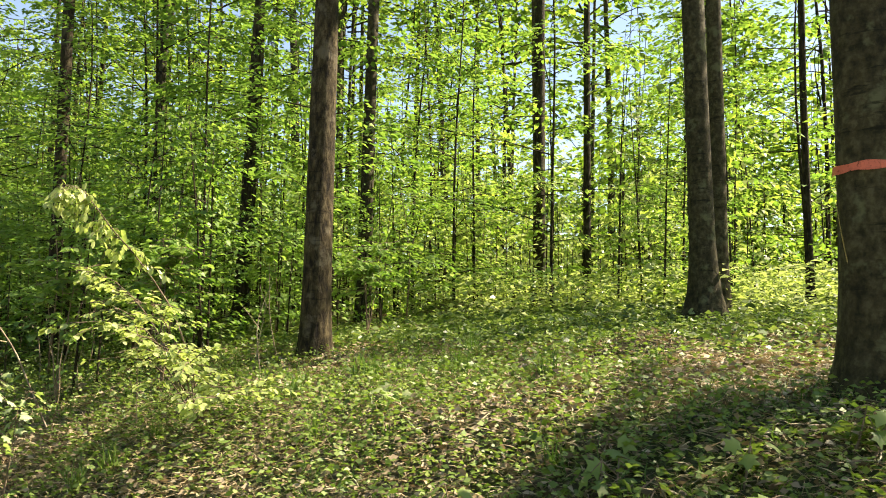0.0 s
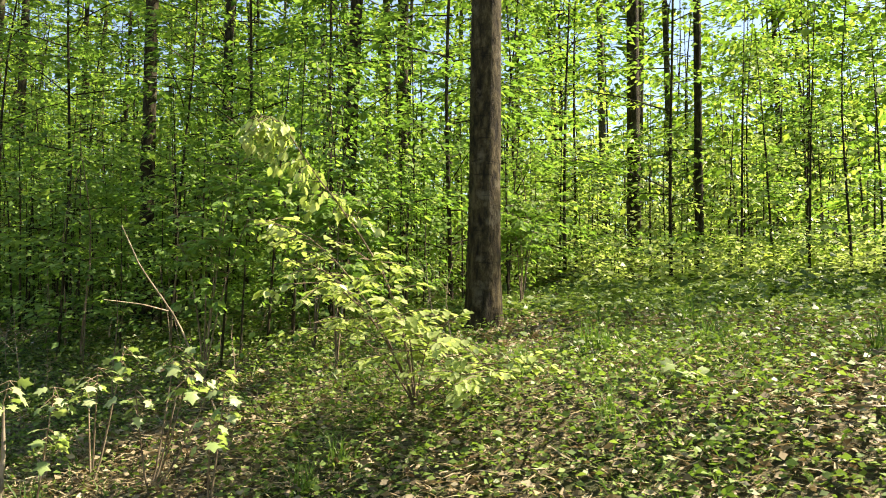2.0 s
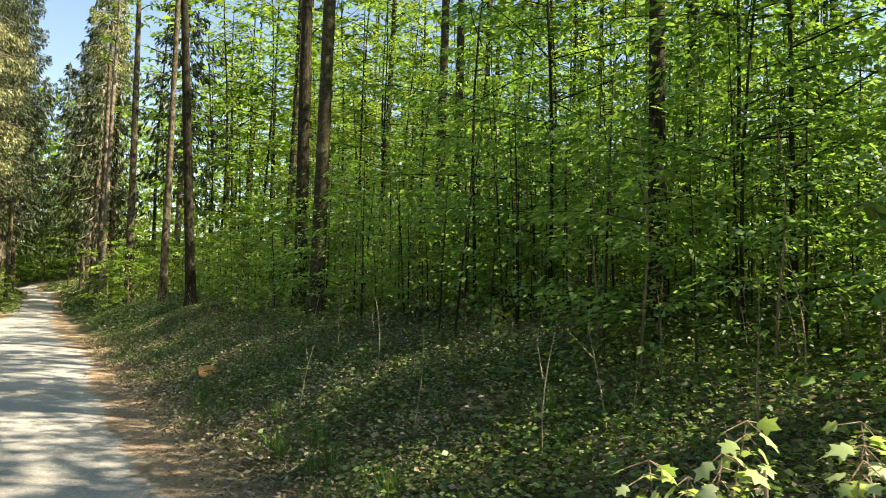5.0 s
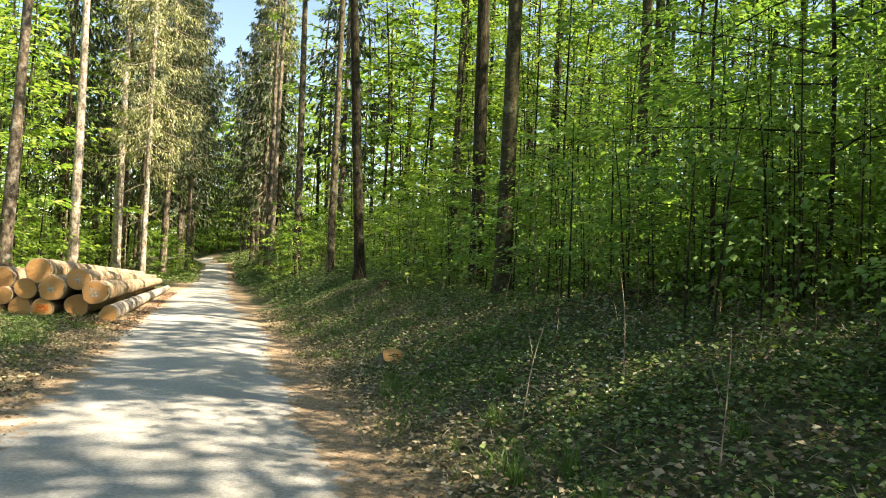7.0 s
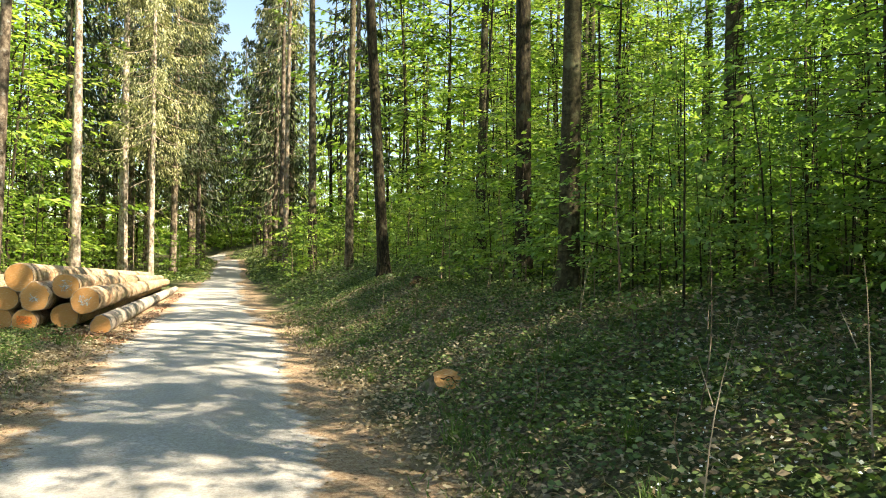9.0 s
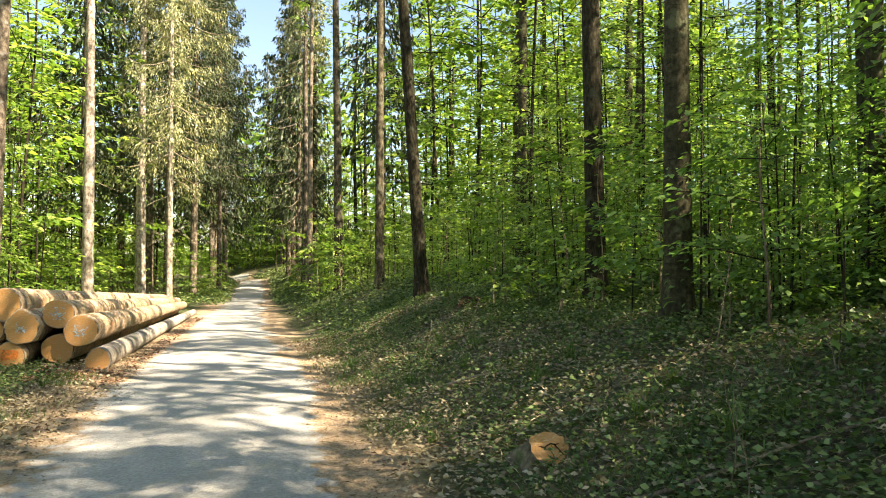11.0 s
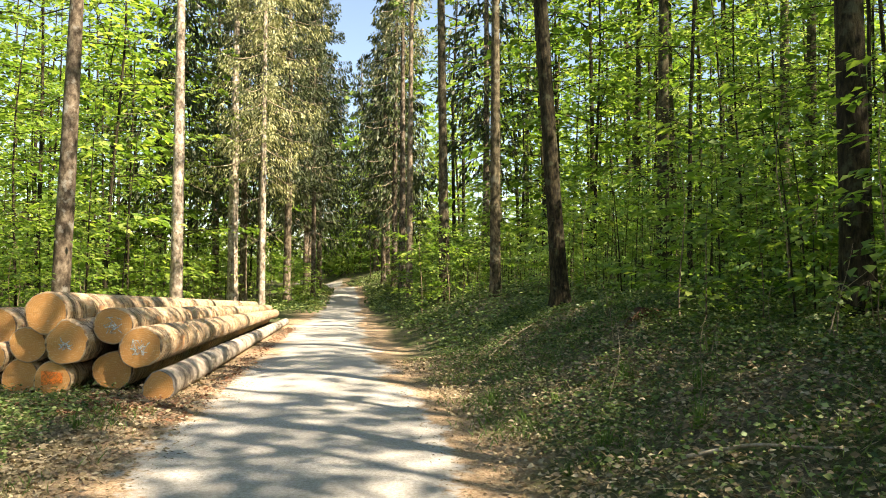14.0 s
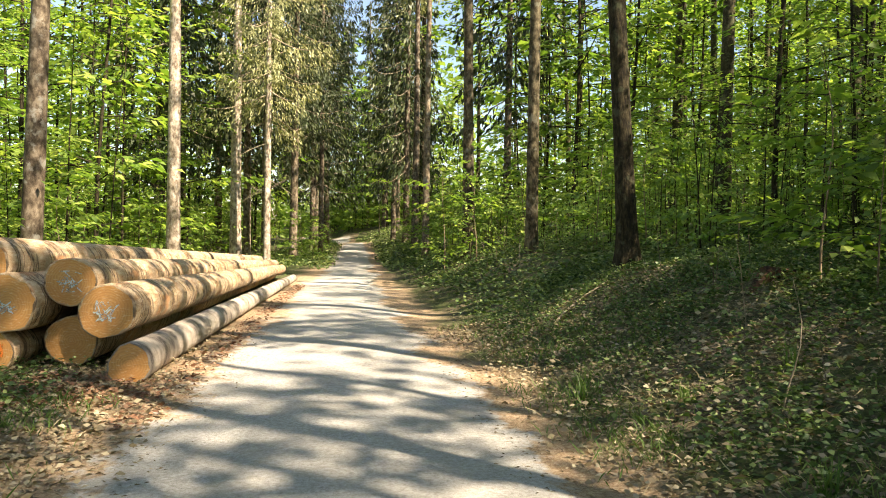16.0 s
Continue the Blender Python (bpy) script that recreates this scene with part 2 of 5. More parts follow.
def ground_z(x, y):
    x, y = np.asarray(x, float), np.asarray(y, float)
    u = np.maximum(0, x - np.interp(y, EDGE_Y, EDGE_X))
    v = np.maximum(0, np.interp(y, LEFT_Y, LEFT_X) - x)
    z = road_z(y) + np.interp(u, BANK_U, BANK_H)
    z = z + np.interp(v, (0, 1, 3, 8, 20, 400), (0, 0.0, 0.02, 0.25, 0.6, 2.0))
    rough = np.clip(np.maximum(u, v) / 1.5, 0, 1)
    z = z + rough * ((vnoise(x, y, 2.3, 1) - 0.5) * 0.16 + (vnoise(x, y, 0.6, 2) - 0.5) * 0.05)
    mid = np.interp(y, EDGE_Y, EDGE_X) * 0.5 + np.interp(y, LEFT_Y, LEFT_X) * 0.5
    z = z + (1 - rough) * (0.05 * np.exp(-((x - mid) / 0.9) ** 2) + (vnoise(x, y, 0.8, 3) - 0.5) * 0.015)
    # mounds of earth and rotten wood
    for mx, my, mh, mr in ((6.4, 5.4, 0.22, 0.45), (10.8, 10.6, 0.35, 0.7), (3.2, 29.6, 0.22, 0.5), (4.6, 19.0, 0.3, 0.8)):
        z = z + mh * np.exp(-((x - mx) ** 2 + (y - my) ** 2) / mr ** 2)
    return z


def gz(x, y):
    return float(ground_z(x, y))


def mesh_from(name, verts, faces, mat, smooth=False):
    me = bpy.data.meshes.new(name)
    verts = np.asarray(verts, np.float32)
    faces = np.asarray(faces, np.int32)
    me.vertices.add(len(verts))
    me.vertices.foreach_set("co", verts.ravel())
    k = faces.shape[1]
    me.loops.add(faces.size)
    me.loops.foreach_set("vertex_index", faces.ravel())
    me.polygons.add(len(faces))
    me.polygons.foreach_set("loop_start", np.arange(0, faces.size, k, dtype=np.int32))
    if smooth:
        me.polygons.foreach_set("use_smooth", np.ones(len(faces), bool))
    me.update(calc_edges=True)
    me.validate()
    if mat:
        me.materials.append(mat)
    return me


def leafy(name, leaves, leaf_mat, wood, wood_mat):
    """One crown mesh: its leaves and the thin wood that carries them."""
    (lv, lf), (tv, tf) = leaves, wood
    me = mesh_from(name, np.concatenate([lv, tv]), np.concatenate([lf, tf + len(lv)]), leaf_mat)
    me.materials.append(wood_mat)
    me.polygons.foreach_set("material_index", np.repeat(np.array([0, 1], np.int32), [len(lf), len(tf)]))
    return me


def part(name, me, parent, label=""):
    ob = new(name, me)
    ob.parent = parent
    return tagged(ob, label)


# ground sheet: fine near the walk, coarse to the horizon
def spread(lo, hi, step, far):
    core = list(np.arange(lo, hi, step))
    out, d = [], step
    a = hi
    while a < far:
        out.append(a)
        d *= 1.25
        a += d
    left, d = [], step
    a = lo - step
    while a > -far:
        left.append(a)
        d *= 1.25
        a -= d
    return np.array(left[::-1] + core + out)


gx, gy = spread(-8, 11, 0.21, 900), spread(1, 50, 0.25, 900)
X, Y = np.meshgrid(gx, gy)
Z = ground_z(X, Y)
nx, ny = len(gx), len(gy)
idx = np.arange(nx * ny).reshape(ny, nx)
quads = np.stack([idx[:-1, :-1], idx[:-1, 1:], idx[1:, 1:], idx[1:, :-1]], -1).reshape(-1, 4)

m, nt, p = material("forest_floor")
M_GROUND = m
attr = nt.nodes.new("ShaderNodeAttribute")
attr.attribute_name = "surface"
sep = nt.nodes.new("ShaderNodeSeparateColor")
nt.links.new(attr.outputs["Color"], sep.inputs["Color"])
soil = ramp(nt, noise_tex(nt, 16.0, 8, 0.8), [(0.36, (0.022, 0.016, 0.009)), (0.5, (0.11, 0.085, 0.052)), (0.64, (0.34, 0.275, 0.18))])
moss = ramp(nt, noise_tex(nt, 22.0, 5, 0.7), [(0.38, (0.012, 0.020, 0.006)), (0.62, (0.07, 0.10, 0.026))])
soil = mix_col(nt, ramp(nt, noise_tex(nt, 0.9, 4, 0.6), [(0.34, (0, 0, 0)), (0.54, (0.8, 0.8, 0.8))]), soil, moss)
gravel = ramp(nt, noise_tex(nt, 28.0, 8, 0.85), [(0.30, (0.15, 0.135, 0.115)), (0.46, (0.34, 0.32, 0.285)), (0.56, (0.44, 0.42, 0.385)), (0.72, (0.64, 0.62, 0.58))])
gravel = mix_col(nt, ramp(nt, noise_tex(nt, 1.5, 4, 0.6), [(0.4, (0, 0, 0)), (0.7, (0.45, 0.45, 0.45))]), gravel, (0.30, 0.265, 0.215))
needles = ramp(nt, noise_tex(nt, 24.0, 8, 0.85), [(0.30, (0.09, 0.055, 0.03)), (0.46, (0.26, 0.17, 0.10)), (0.56, (0.38, 0.28, 0.18)), (0.72, (0.58, 0.48, 0.36))])
col = mix_col(nt, sep.outputs["Green"], soil, needles)
edge = nt.nodes.new("ShaderNodeMath")
edge.operation = "MULTIPLY_ADD"
edge.inputs[1].default_value, edge.inputs[2].default_value = 1.7, -0.85
nt.links.new(noise_tex(nt, 5.0, 5, 0.7), edge.inputs[0])
add = nt.nodes.new("ShaderNodeMath")
add.operation = "ADD"
nt.links.new(edge.outputs[0], add.inputs[0])
nt.links.new(sep.outputs["Red"], add.inputs[1])
col = mix_col(nt, ramp(nt, add.outputs[0], [(0.36, (0, 0, 0)), (0.62, (1, 1, 1))]), col, gravel)
nt.links.new(col, p.inputs["Base Color"])
p.inputs["Roughness"].default_value = 0.92
p.inputs["Specular IOR Level"].default_value = 0.15
bump(nt, p, noise_tex(nt, 30.0, 8, 0.85), 0.8, 0.02)

gm = mesh_from("ground", np.stack([X, Y, Z], -1).reshape(-1, 3), quads, M_GROUND, True)
er, el = np.interp(Y, EDGE_Y, EDGE_X), np.interp(Y, LEFT_Y, LEFT_X)
wob = (vnoise(X, Y, 1.3, 31) - 0.5) * 0.55 + (vnoise(X, Y, 0.45, 32) - 0.5) * 0.3
X0, X = X, X + wob
inner = np.clip(np.minimum((er - 0.55 - X) / 0.6 + 0.5, (X - el) / 1.1 + 0.5), 0, 1)
brown = np.clip(np.minimum((er + 0.12 - X) / 0.3 + 0.5, (X - el + 0.9) / 0.6 + 0.5), 0, 1)
surf = np.stack([inner, brown, 0 * inner, 0 * inner + 1], -1).reshape(-1, 4).astype(np.float32)
layer = gm.color_attributes.new("surface", "FLOAT_COLOR", "POINT")
layer.data.foreach_set("color", surf.ravel())
tagged(new("ground", gm), "forest floor with pale gravel track and leaf-littered bank", "ground", kind="structure")


# ---- leaves and wood ----
def frames_of(dirs, rng, tilt):
    """Leaf frames: along = given way, normal near up with a random tilt."""
    n = len(dirs)
    d = dirs / np.maximum(1e-6, np.linalg.norm(dirs, axis=1, keepdims=True))
    up = np.tile([0.0, 0.0, 1.0], (n, 1)) + rng.normal(0, tilt, (n, 3))
    side = np.cross(d, up)
    side /= np.maximum(1e-6, np.linalg.norm(side, axis=1, keepdims=True))
    nrm = np.cross(side, d)
    return d, side, nrm


def kite_leaves(pos, dirs, size, rng, tilt=0.35, wide=0.62):
    """One four-cornered pointed leaf at each place."""
    d, s, nrm = frames_of(dirs, rng, tilt)
    L = size[:, None]
    fold = 0.10 * L
    v = np.stack([pos, pos + d * L * 0.45 + s * L * wide * 0.5 + nrm * fold,
                  pos + d * L - nrm * fold * 0.6, pos + d * L * 0.45 - s * L * wide * 0.5 + nrm * fold], 1)
    f = np.arange(len(pos) * 4).reshape(-1, 4)
    return v.reshape(-1, 3), f


def fine_leaves(pos, dirs, size, rng, tilt=0.35, wide=0.6):
    """Oval leaf of two folded quads either side of the midrib."""
    d, s, nrm = frames_of(dirs, rng, tilt)
    L = size[:, None]
    w = wide * L * 0.5
    a = pos
    b1, b2 = pos + d * L * 0.38 - nrm * 0.02 * L, pos + d * L - nrm * 0.12 * L
    l1, l2 = pos + d * L * 0.22 + s * w * 0.85 + nrm * 0.07 * L, pos + d * L * 0.66 + s * w * 0.9 + nrm * 0.04 * L
    r1, r2 = pos + d * L * 0.22 - s * w * 0.85 + nrm * 0.07 * L, pos + d * L * 0.66 - s * w * 0.9 + nrm * 0.04 * L
    v = np.stack([a, l1, l2, b2, r2, r1], 1).reshape(-1, 3)
    base = np.arange(len(pos))[:, None] * 6
    f = np.concatenate([base + [0, 1, 2, 3], base + [0, 3, 4, 5]])
    return v, f


def tubes(paths, sides=5):
    """Tapered tubes along polylines: list of (points, radii)."""
    vs, fs, off = [], [], 0
    ang = np.linspace(0, 2 * np.pi, sides, endpoint=False)
    for pts, rad in paths:
        pts = np.asarray(pts, float)
        t = np.gradient(pts, axis=0)
        t /= np.maximum(1e-9, np.linalg.norm(t, axis=1, keepdims=True))
        ref = np.where(np.abs(t[:, 2:3]) > 0.9, [[1.0, 0, 0]], [[0, 0, 1.0]])
        a = np.cross(t, ref)
        a /= np.linalg.norm(a, axis=1, keepdims=True)
        b = np.cross(t, a)
        r = np.asarray(rad, float)[:, None, None]
        ring = pts[:, None] + r * (np.cos(ang)[None, :, None] * a[:, None] + np.sin(ang)[None, :, None] * b[:, None])
        vs.append(ring.reshape(-1, 3))
        n = len(pts)
        i = np.arange(n - 1)[:, None] * sides + np.arange(sides)[None]
        j = np.arange(n - 1)[:, None] * sides + (np.arange(sides)[None] + 1) % sides
        fs.append(np.stack([i, j, j + sides, i + sides], -1).reshape(-1, 4) + off)
        off += n * sides
    return np.concatenate(vs), np.concatenate(fs)


def crown_parts(seed, height, base, reach, branches, leaves, leaf, kind="kite", top_taper=0.5, rise=0.25, limb_r=0.02, tilt=0.35):
    """Leaf layer and limbs of a broadleaf crown: flat sprays on spreading branches."""
    rng = np.random.default_rng(seed)
    P, D, S, limbs = [], [], [], []
    for i in range(branches):
        h = base + (height - base) * (i + rng.uniform(-1.2, 2.2)) / branches
        h = min(max(h, base * 0.7), height * 0.99)
        rel = max(0.0, (h - base) / max(0.1, height - base))
        ln = reach * (0.55 + 0.6 * rng.random()) * (1 - (1 - top_taper) * rel ** 1.5)
        if rel < 0.12:
            ln *= 0.75
        az = i * 2.4 + rng.normal(0, 0.5)
        out = np.array([math.cos(az), math.sin(az), 0])
        lift = rise * rng.uniform(0.3, 1.5)
        q = np.linspace(0, 1, 7)
        bend = rng.normal(0, 0.15)
        side = np.array([-out[1], out[0], 0])
        pts = out * (q * ln)[:, None] + side * (bend * ln * q ** 2)[:, None] + np.array([0, 0, 1.0]) * (h + ln * (lift * q - 0.30 * lift * 2 * q ** 2.2))[:, None]
        limbs.append((pts, limb_r * (0.4 + ln / reach) * (1 - 0.8 * q)))
        n = int(leaves * (0.6 + 0.8 * rng.random()) * ln / reach)
        t = rng.uniform(0.12, 1.03, n) ** 0.75
        w = rng.normal(0, 0.17, n) * ln * (0.35 + np.sin(np.pi * np.clip(t, 0, 1)) * 0.9)
        pos = np.stack([np.interp(t, q, pts[:, k]) for k in range(3)], -1) + side * w[:, None]
        pos[:, 2] += rng.normal(0, 0.035 * reach ** 0.5, n) - 0.10 * np.abs(w)
        dr = out * (0.75 + 0.2 * rng.normal(size=n))[:, None] + side * (np.sign(w) * rng.uniform(0.2, 1.1, n))[:, None]
        dr[:, 2] -= rng.uniform(0.05, 0.5, n)
        P.append(pos)
        D.append(dr)
        S.append(leaf * rng.uniform(0.65, 1.3, n))
    P, D, S = np.concatenate(P), np.concatenate(D), np.concatenate(S)
    make = kite_leaves if kind == "kite" else fine_leaves
    return make(P, D, S, rng, tilt), tubes([(p_[::2], r_[::2]) for p_, r_ in limbs], 3)


def trunk_mesh(name, r, height, mat, seed, lean=(0, 0), flare=1.5, sides=14, rings=26, bend=0.12, depth=0.5, top=0.22):
    """Tapered stem with root flare, slight bends and uneven girth; starts below the ground."""
    rng = np.random.default_rng(seed)
    h = np.concatenate([[-depth, -0.05, 0.08, 0.2, 0.38, 0.65, 1.0], np.linspace(1.5, height, rings - 7)])
    q = np.clip(h / height, 0, 1)
    ph = rng.uniform(0, 6.28, 4)
    cx = lean[0] * h + bend * np.sin(q * 5 + ph[0]) * q
    cy = lean[1] * h + bend * np.sin(q * 4 + ph[1]) * q
    rad = r * (1 - (1 - top) * q ** 0.9) * (1 + (flare - 1) * np.exp(-np.maximum(h, 0) / 0.28))
    ang = np.linspace(0, 2 * np.pi, sides, endpoint=False)
    lobes = 1 + (0.16 * (flare - 1) * np.exp(-np.maximum(h, 0) / 0.3))[:, None] * np.cos(ang[None] * 5 + ph[2]) * 1.6
    uneven = 1 + 0.035 * np.sin(ang[None] * 2 + ph[3] + h[:, None] * 0.7) + rng.normal(0, 0.014, (len(h), sides))
    R = rad[:, None] * lobes * uneven
    v = np.stack([cx[:, None] + R * np.cos(ang), cy[:, None] + R * np.sin(ang), np.repeat(h[:, None], sides, 1)], -1).reshape(-1, 3)
    n = len(h)
    i = np.arange(n - 1)[:, None] * sides + np.arange(sides)[None]
    j = np.arange(n - 1)[:, None] * sides + (np.arange(sides)[None] + 1) % sides
    f = np.stack([i, j, j + sides, i + sides], -1).reshape(-1, 4)
    return mesh_from(name, v, f, mat, True)


def crown_meshes(mat, count, **kw):
    out = []
    for k in range(count):
        leaves, wood = crown_parts(kw["seed"] + k, *[kw[a] for a in ("height", "base", "reach", "branches", "leaves", "leaf")],
                                   kind=kw.get("kind", "kite"), top_taper=kw.get("top_taper", 0.5), rise=kw.get("rise", 0.25),
                                   limb_r=kw.get("limb_r", 0.02), tilt=kw.get("tilt", 0.3))
        out.append(leafy("crown", leaves, mat, wood, kw.get("wood", M_DARK_BARK)))
    return out


TALL_CROWNS = crown_meshes(M_FAR_LEAF, 4, seed=10, height=25, base=11.5, reach=3.4, branches=30, leaves=35, leaf=0.39, top_taper=0.35, rise=0.5, limb_r=0.05)
POLE_CROWNS = crown_meshes(M_FAR_LEAF, 4, seed=30, height=13, base=1.2, reach=3.3, branches=28, leaves=45, leaf=0.285, top_taper=0.35, limb_r=0.018, tilt=0.22)
MID_CROWNS = crown_meshes(M_FAR_LEAF, 4, seed=40, height=13, base=1.0, reach=3.0, branches=34, leaves=104, leaf=0.142, top_taper=0.35, limb_r=0.016, tilt=0.2)
# Leaf colour makes up for sunlight that these bushes lack.
BRIGHT_BUSHES = crown_meshes(M_YOUNG_SUNLIT_LEAF, 3, seed=86, height=3.0, base=0.2, reach=1.2, branches=17, leaves=30, leaf=0.14, top_taper=0.4, limb_r=0.006, tilt=0.25)
NEAR_POLES = crown_meshes(M_BEECH_LEAF, 4, seed=50, height=9, base=0.5, reach=2.6, branches=36, leaves=108, leaf=0.127, top_taper=0.4, limb_r=0.012, tilt=0.25)
BUSH_CROWNS = crown_meshes(M_BEECH_LEAF, 5, seed=70, height=2.6, base=0.25, reach=1.05, branches=20, leaves=62, leaf=0.085, top_taper=0.35, limb_r=0.006)
FAR_BUSHES = crown_meshes(M_FAR_LEAF, 3, seed=80, height=3.0, base=0.2, reach=1.2, branches=17, leaves=27, leaf=0.16, top_taper=0.4, limb_r=0.006, tilt=0.25)
TALL_TRUNKS = [trunk_mesh("trunk", 0.17, 24, (M_BEECH_BARK, M_DARK_BARK)[k % 2], 200 + k, lean=((-1) ** k * 0.012 * k, 0.01 * (k - 2)), sides=10, rings=18, bend=0.25) for k in range(5)]
POLE_TRUNKS = [trunk_mesh("trunk", 0.055, 12.8, M_DARK_BARK, 230 + k, sides=7, rings=14, bend=0.3, flare=1.25, lean=(0.01 * (k - 2), 0.012 * ((k * 3) % 5 - 2))) for k in range(5)]
NEAR_TRUNKS = [trunk_mesh("trunk", 0.035, 8.9, M_DARK_BARK, 250 + k, sides=7, rings=14, bend=0.25, flare=1.2) for k in range(4)]
BUSH_STEMS = [trunk_mesh("stem", 0.014, 2.5, M_TWIG, 270 + k, sides=6, rings=11, bend=0.12, flare=1.2, depth=0.15) for k in range(5)]


def grown(name, x, y, trunk, crown, label, category, group, turn=0.0, size=1.0, z=None):
    thing = new(name)
    thing.matrix_basis = pose(x, y, gz(x, y) if z is None else z, 0, 0, turn) @ Matrix.Diagonal((size, size, size, 1))
    part(trunk.name.split(".")[0], trunk, thing)
    if crown:
        part("crown", crown, thing)
    return tagged(thing, label, category, group)


# trees with places of their own: x, y, girth radius, height, bark, lean x, lean y, flare
KEY = [
    (6.12, 9.12, 0.165, 23, M_PEEL_BARK, 0.006, 0.0, 1.35, "dark brown beech trunk with peeling bark patches"),
    (9.45, 5.80, 0.165, 25, M_BEECH_BARK, -0.015, 0.01, 2.0, "stout grey-brown beech with flared mossy roots"),
    (10.6, 5.95, 0.125, 24, M_BEECH_BARK, 0.004, 0.0, 1.4, "slim grey beech close behind a stouter beech"),
    (5.20, 3.52, 0.20, 25, M_BEECH_BARK, -0.008, 0.0, 1.45, "thick grey beech with a red paint band"),
    (8.1, 13.0, 0.115, 22, M_DARK_BARK, 0.02, -0.02, 1.4, "slender dark beech trunk in the undergrowth"),
    (9.7, 11.7, 0.13, 22, M_BEECH_BARK, 0.015, 0.0, 1.4, "pale grey beech trunk"),
    (15.4, 11.4, 0.165, 24, M_DARK_BARK, 0.0, 0.0, 1.5, "dark rough-barked trunk on the slope"),
    (14.15, 9.6, 0.09, 20, M_DARK_BARK, 0.01, 0.0, 1.3, "thin dark beech trunk"),
    (13.4, 16.3, 0.13, 23, M_DARK_BARK, 0.0, 0.01, 1.4, "dark beech trunk behind saplings"),
    (9.6, 18.1, 0.12, 23, M_DARK_BARK, 0.01, 0.0, 1.4, "dark beech trunk behind saplings"),
    (6.0, 14.9, 0.11, 22, M_DARK_BARK, -0.01, 0.0, 1.4, "dark beech trunk behind saplings"),
    (7.1, 23.2, 0.12, 23, M_BEECH_BARK, 0.0, 0.0, 1.35, "slim grey beech trunk"),
]
# farther along the bank and beside the track
KEY += [
    (12.0, 39.5, 0.17, 24, M_BEECH_BARK, 0.02, 0.0, 1.4, "light grey beech trunk in sunny foliage"),
    (4.36, 23.2, 0.165, 24, M_BEECH_BARK, 0.004, 0.0, 1.35, "smooth grey beech on the bank"),
    (5.08, 27.2, 0.185, 25, M_DARK_BARK, -0.02, 0.0, 1.4, "dark beech leaning beside a grey beech"),
    (8.4, 24.8, 0.125, 22, M_BEECH_BARK, -0.01, 0.0, 1.35, "grey beech standing in saplings"),
    (3.25, 34.0, 0.18, 25, M_DARK_BARK, -0.075, -0.02, 1.55, "dark leaning trunk at the top of the bank"),
    (2.98, 41.0, 0.175, 25, M_BARE_BARK, -0.004, 0.0, 1.35, "straight grey-brown trunk above the track"),
    (1.95, 46.6, 0.21, 26, M_BARE_BARK, -0.02, 0.0, 1.35, "grey trunk with flaky bark beside the track"),
    (8.1, 40.9, 0.205, 25, M_BEECH_BARK, 0.012, 0.0, 1.4, "tall grey beech with light patches"),
    (13.9, 44.2, 0.21, 25, M_BEECH_BARK, 0.01, 0.0, 1.4, "tall grey beech deeper in the wood"),
    (0.95, 55.0, 0.17, 26, M_SPRUCE_BARK, 0.0, 0.0, 1.3, "pale trunk beside the far track"),
    (2.0, 80.0, 0.30, 27, M_DARK_BARK, 0.0, 0.0, 1.3, "dark trunk beside the far track"),
    (-8.15, 37.5, 0.22, 27, M_SPRUCE_BARK, 0.03, 0.0, 1.35, "brown spruce trunk behind the log stack"),
    (-8.6, 49.4, 0.27, 28, M_SUNLIT_BARK, 0.0, 0.0, 1.3, "sunlit pale spruce trunk behind the log stack"),
]
KEY_CROWNS = crown_meshes(M_FAR_LEAF, 3, seed=110, height=25, base=13.0, reach=2.9, branches=34, leaves=44, leaf=0.32, top_taper=0.35, rise=0.5, limb_r=0.045)
KEY_TREES = []
for n, (x, y, r, h, bark, lx, ly, fl, label) in enumerate(KEY):
    trunk = trunk_mesh("trunk", r, h, bark, 300 + n, (lx, ly), fl, sides=20, rings=40, bend=0.06)
    tree = grown("beech_tree" if bark not in (M_SPRUCE_BARK, M_SUNLIT_BARK, M_BARE_BARK) else "tall_tree", x, y, trunk, None, label, "tree", "forest trees")
    KEY_TREES.append(tree)
    c = KEY_CROWNS[n % 3]
    part("crown", c, tree).matrix_basis = pose(lx * 14, ly * 14, 0, 0, 0, n * 77) @ Matrix.Diagonal((0.55, 0.55, h / 25, 1) if bark in (M_SPRUCE_BARK, M_SUNLIT_BARK, M_BARE_BARK) or n == 11 else (1, 1, h / 25, 1))

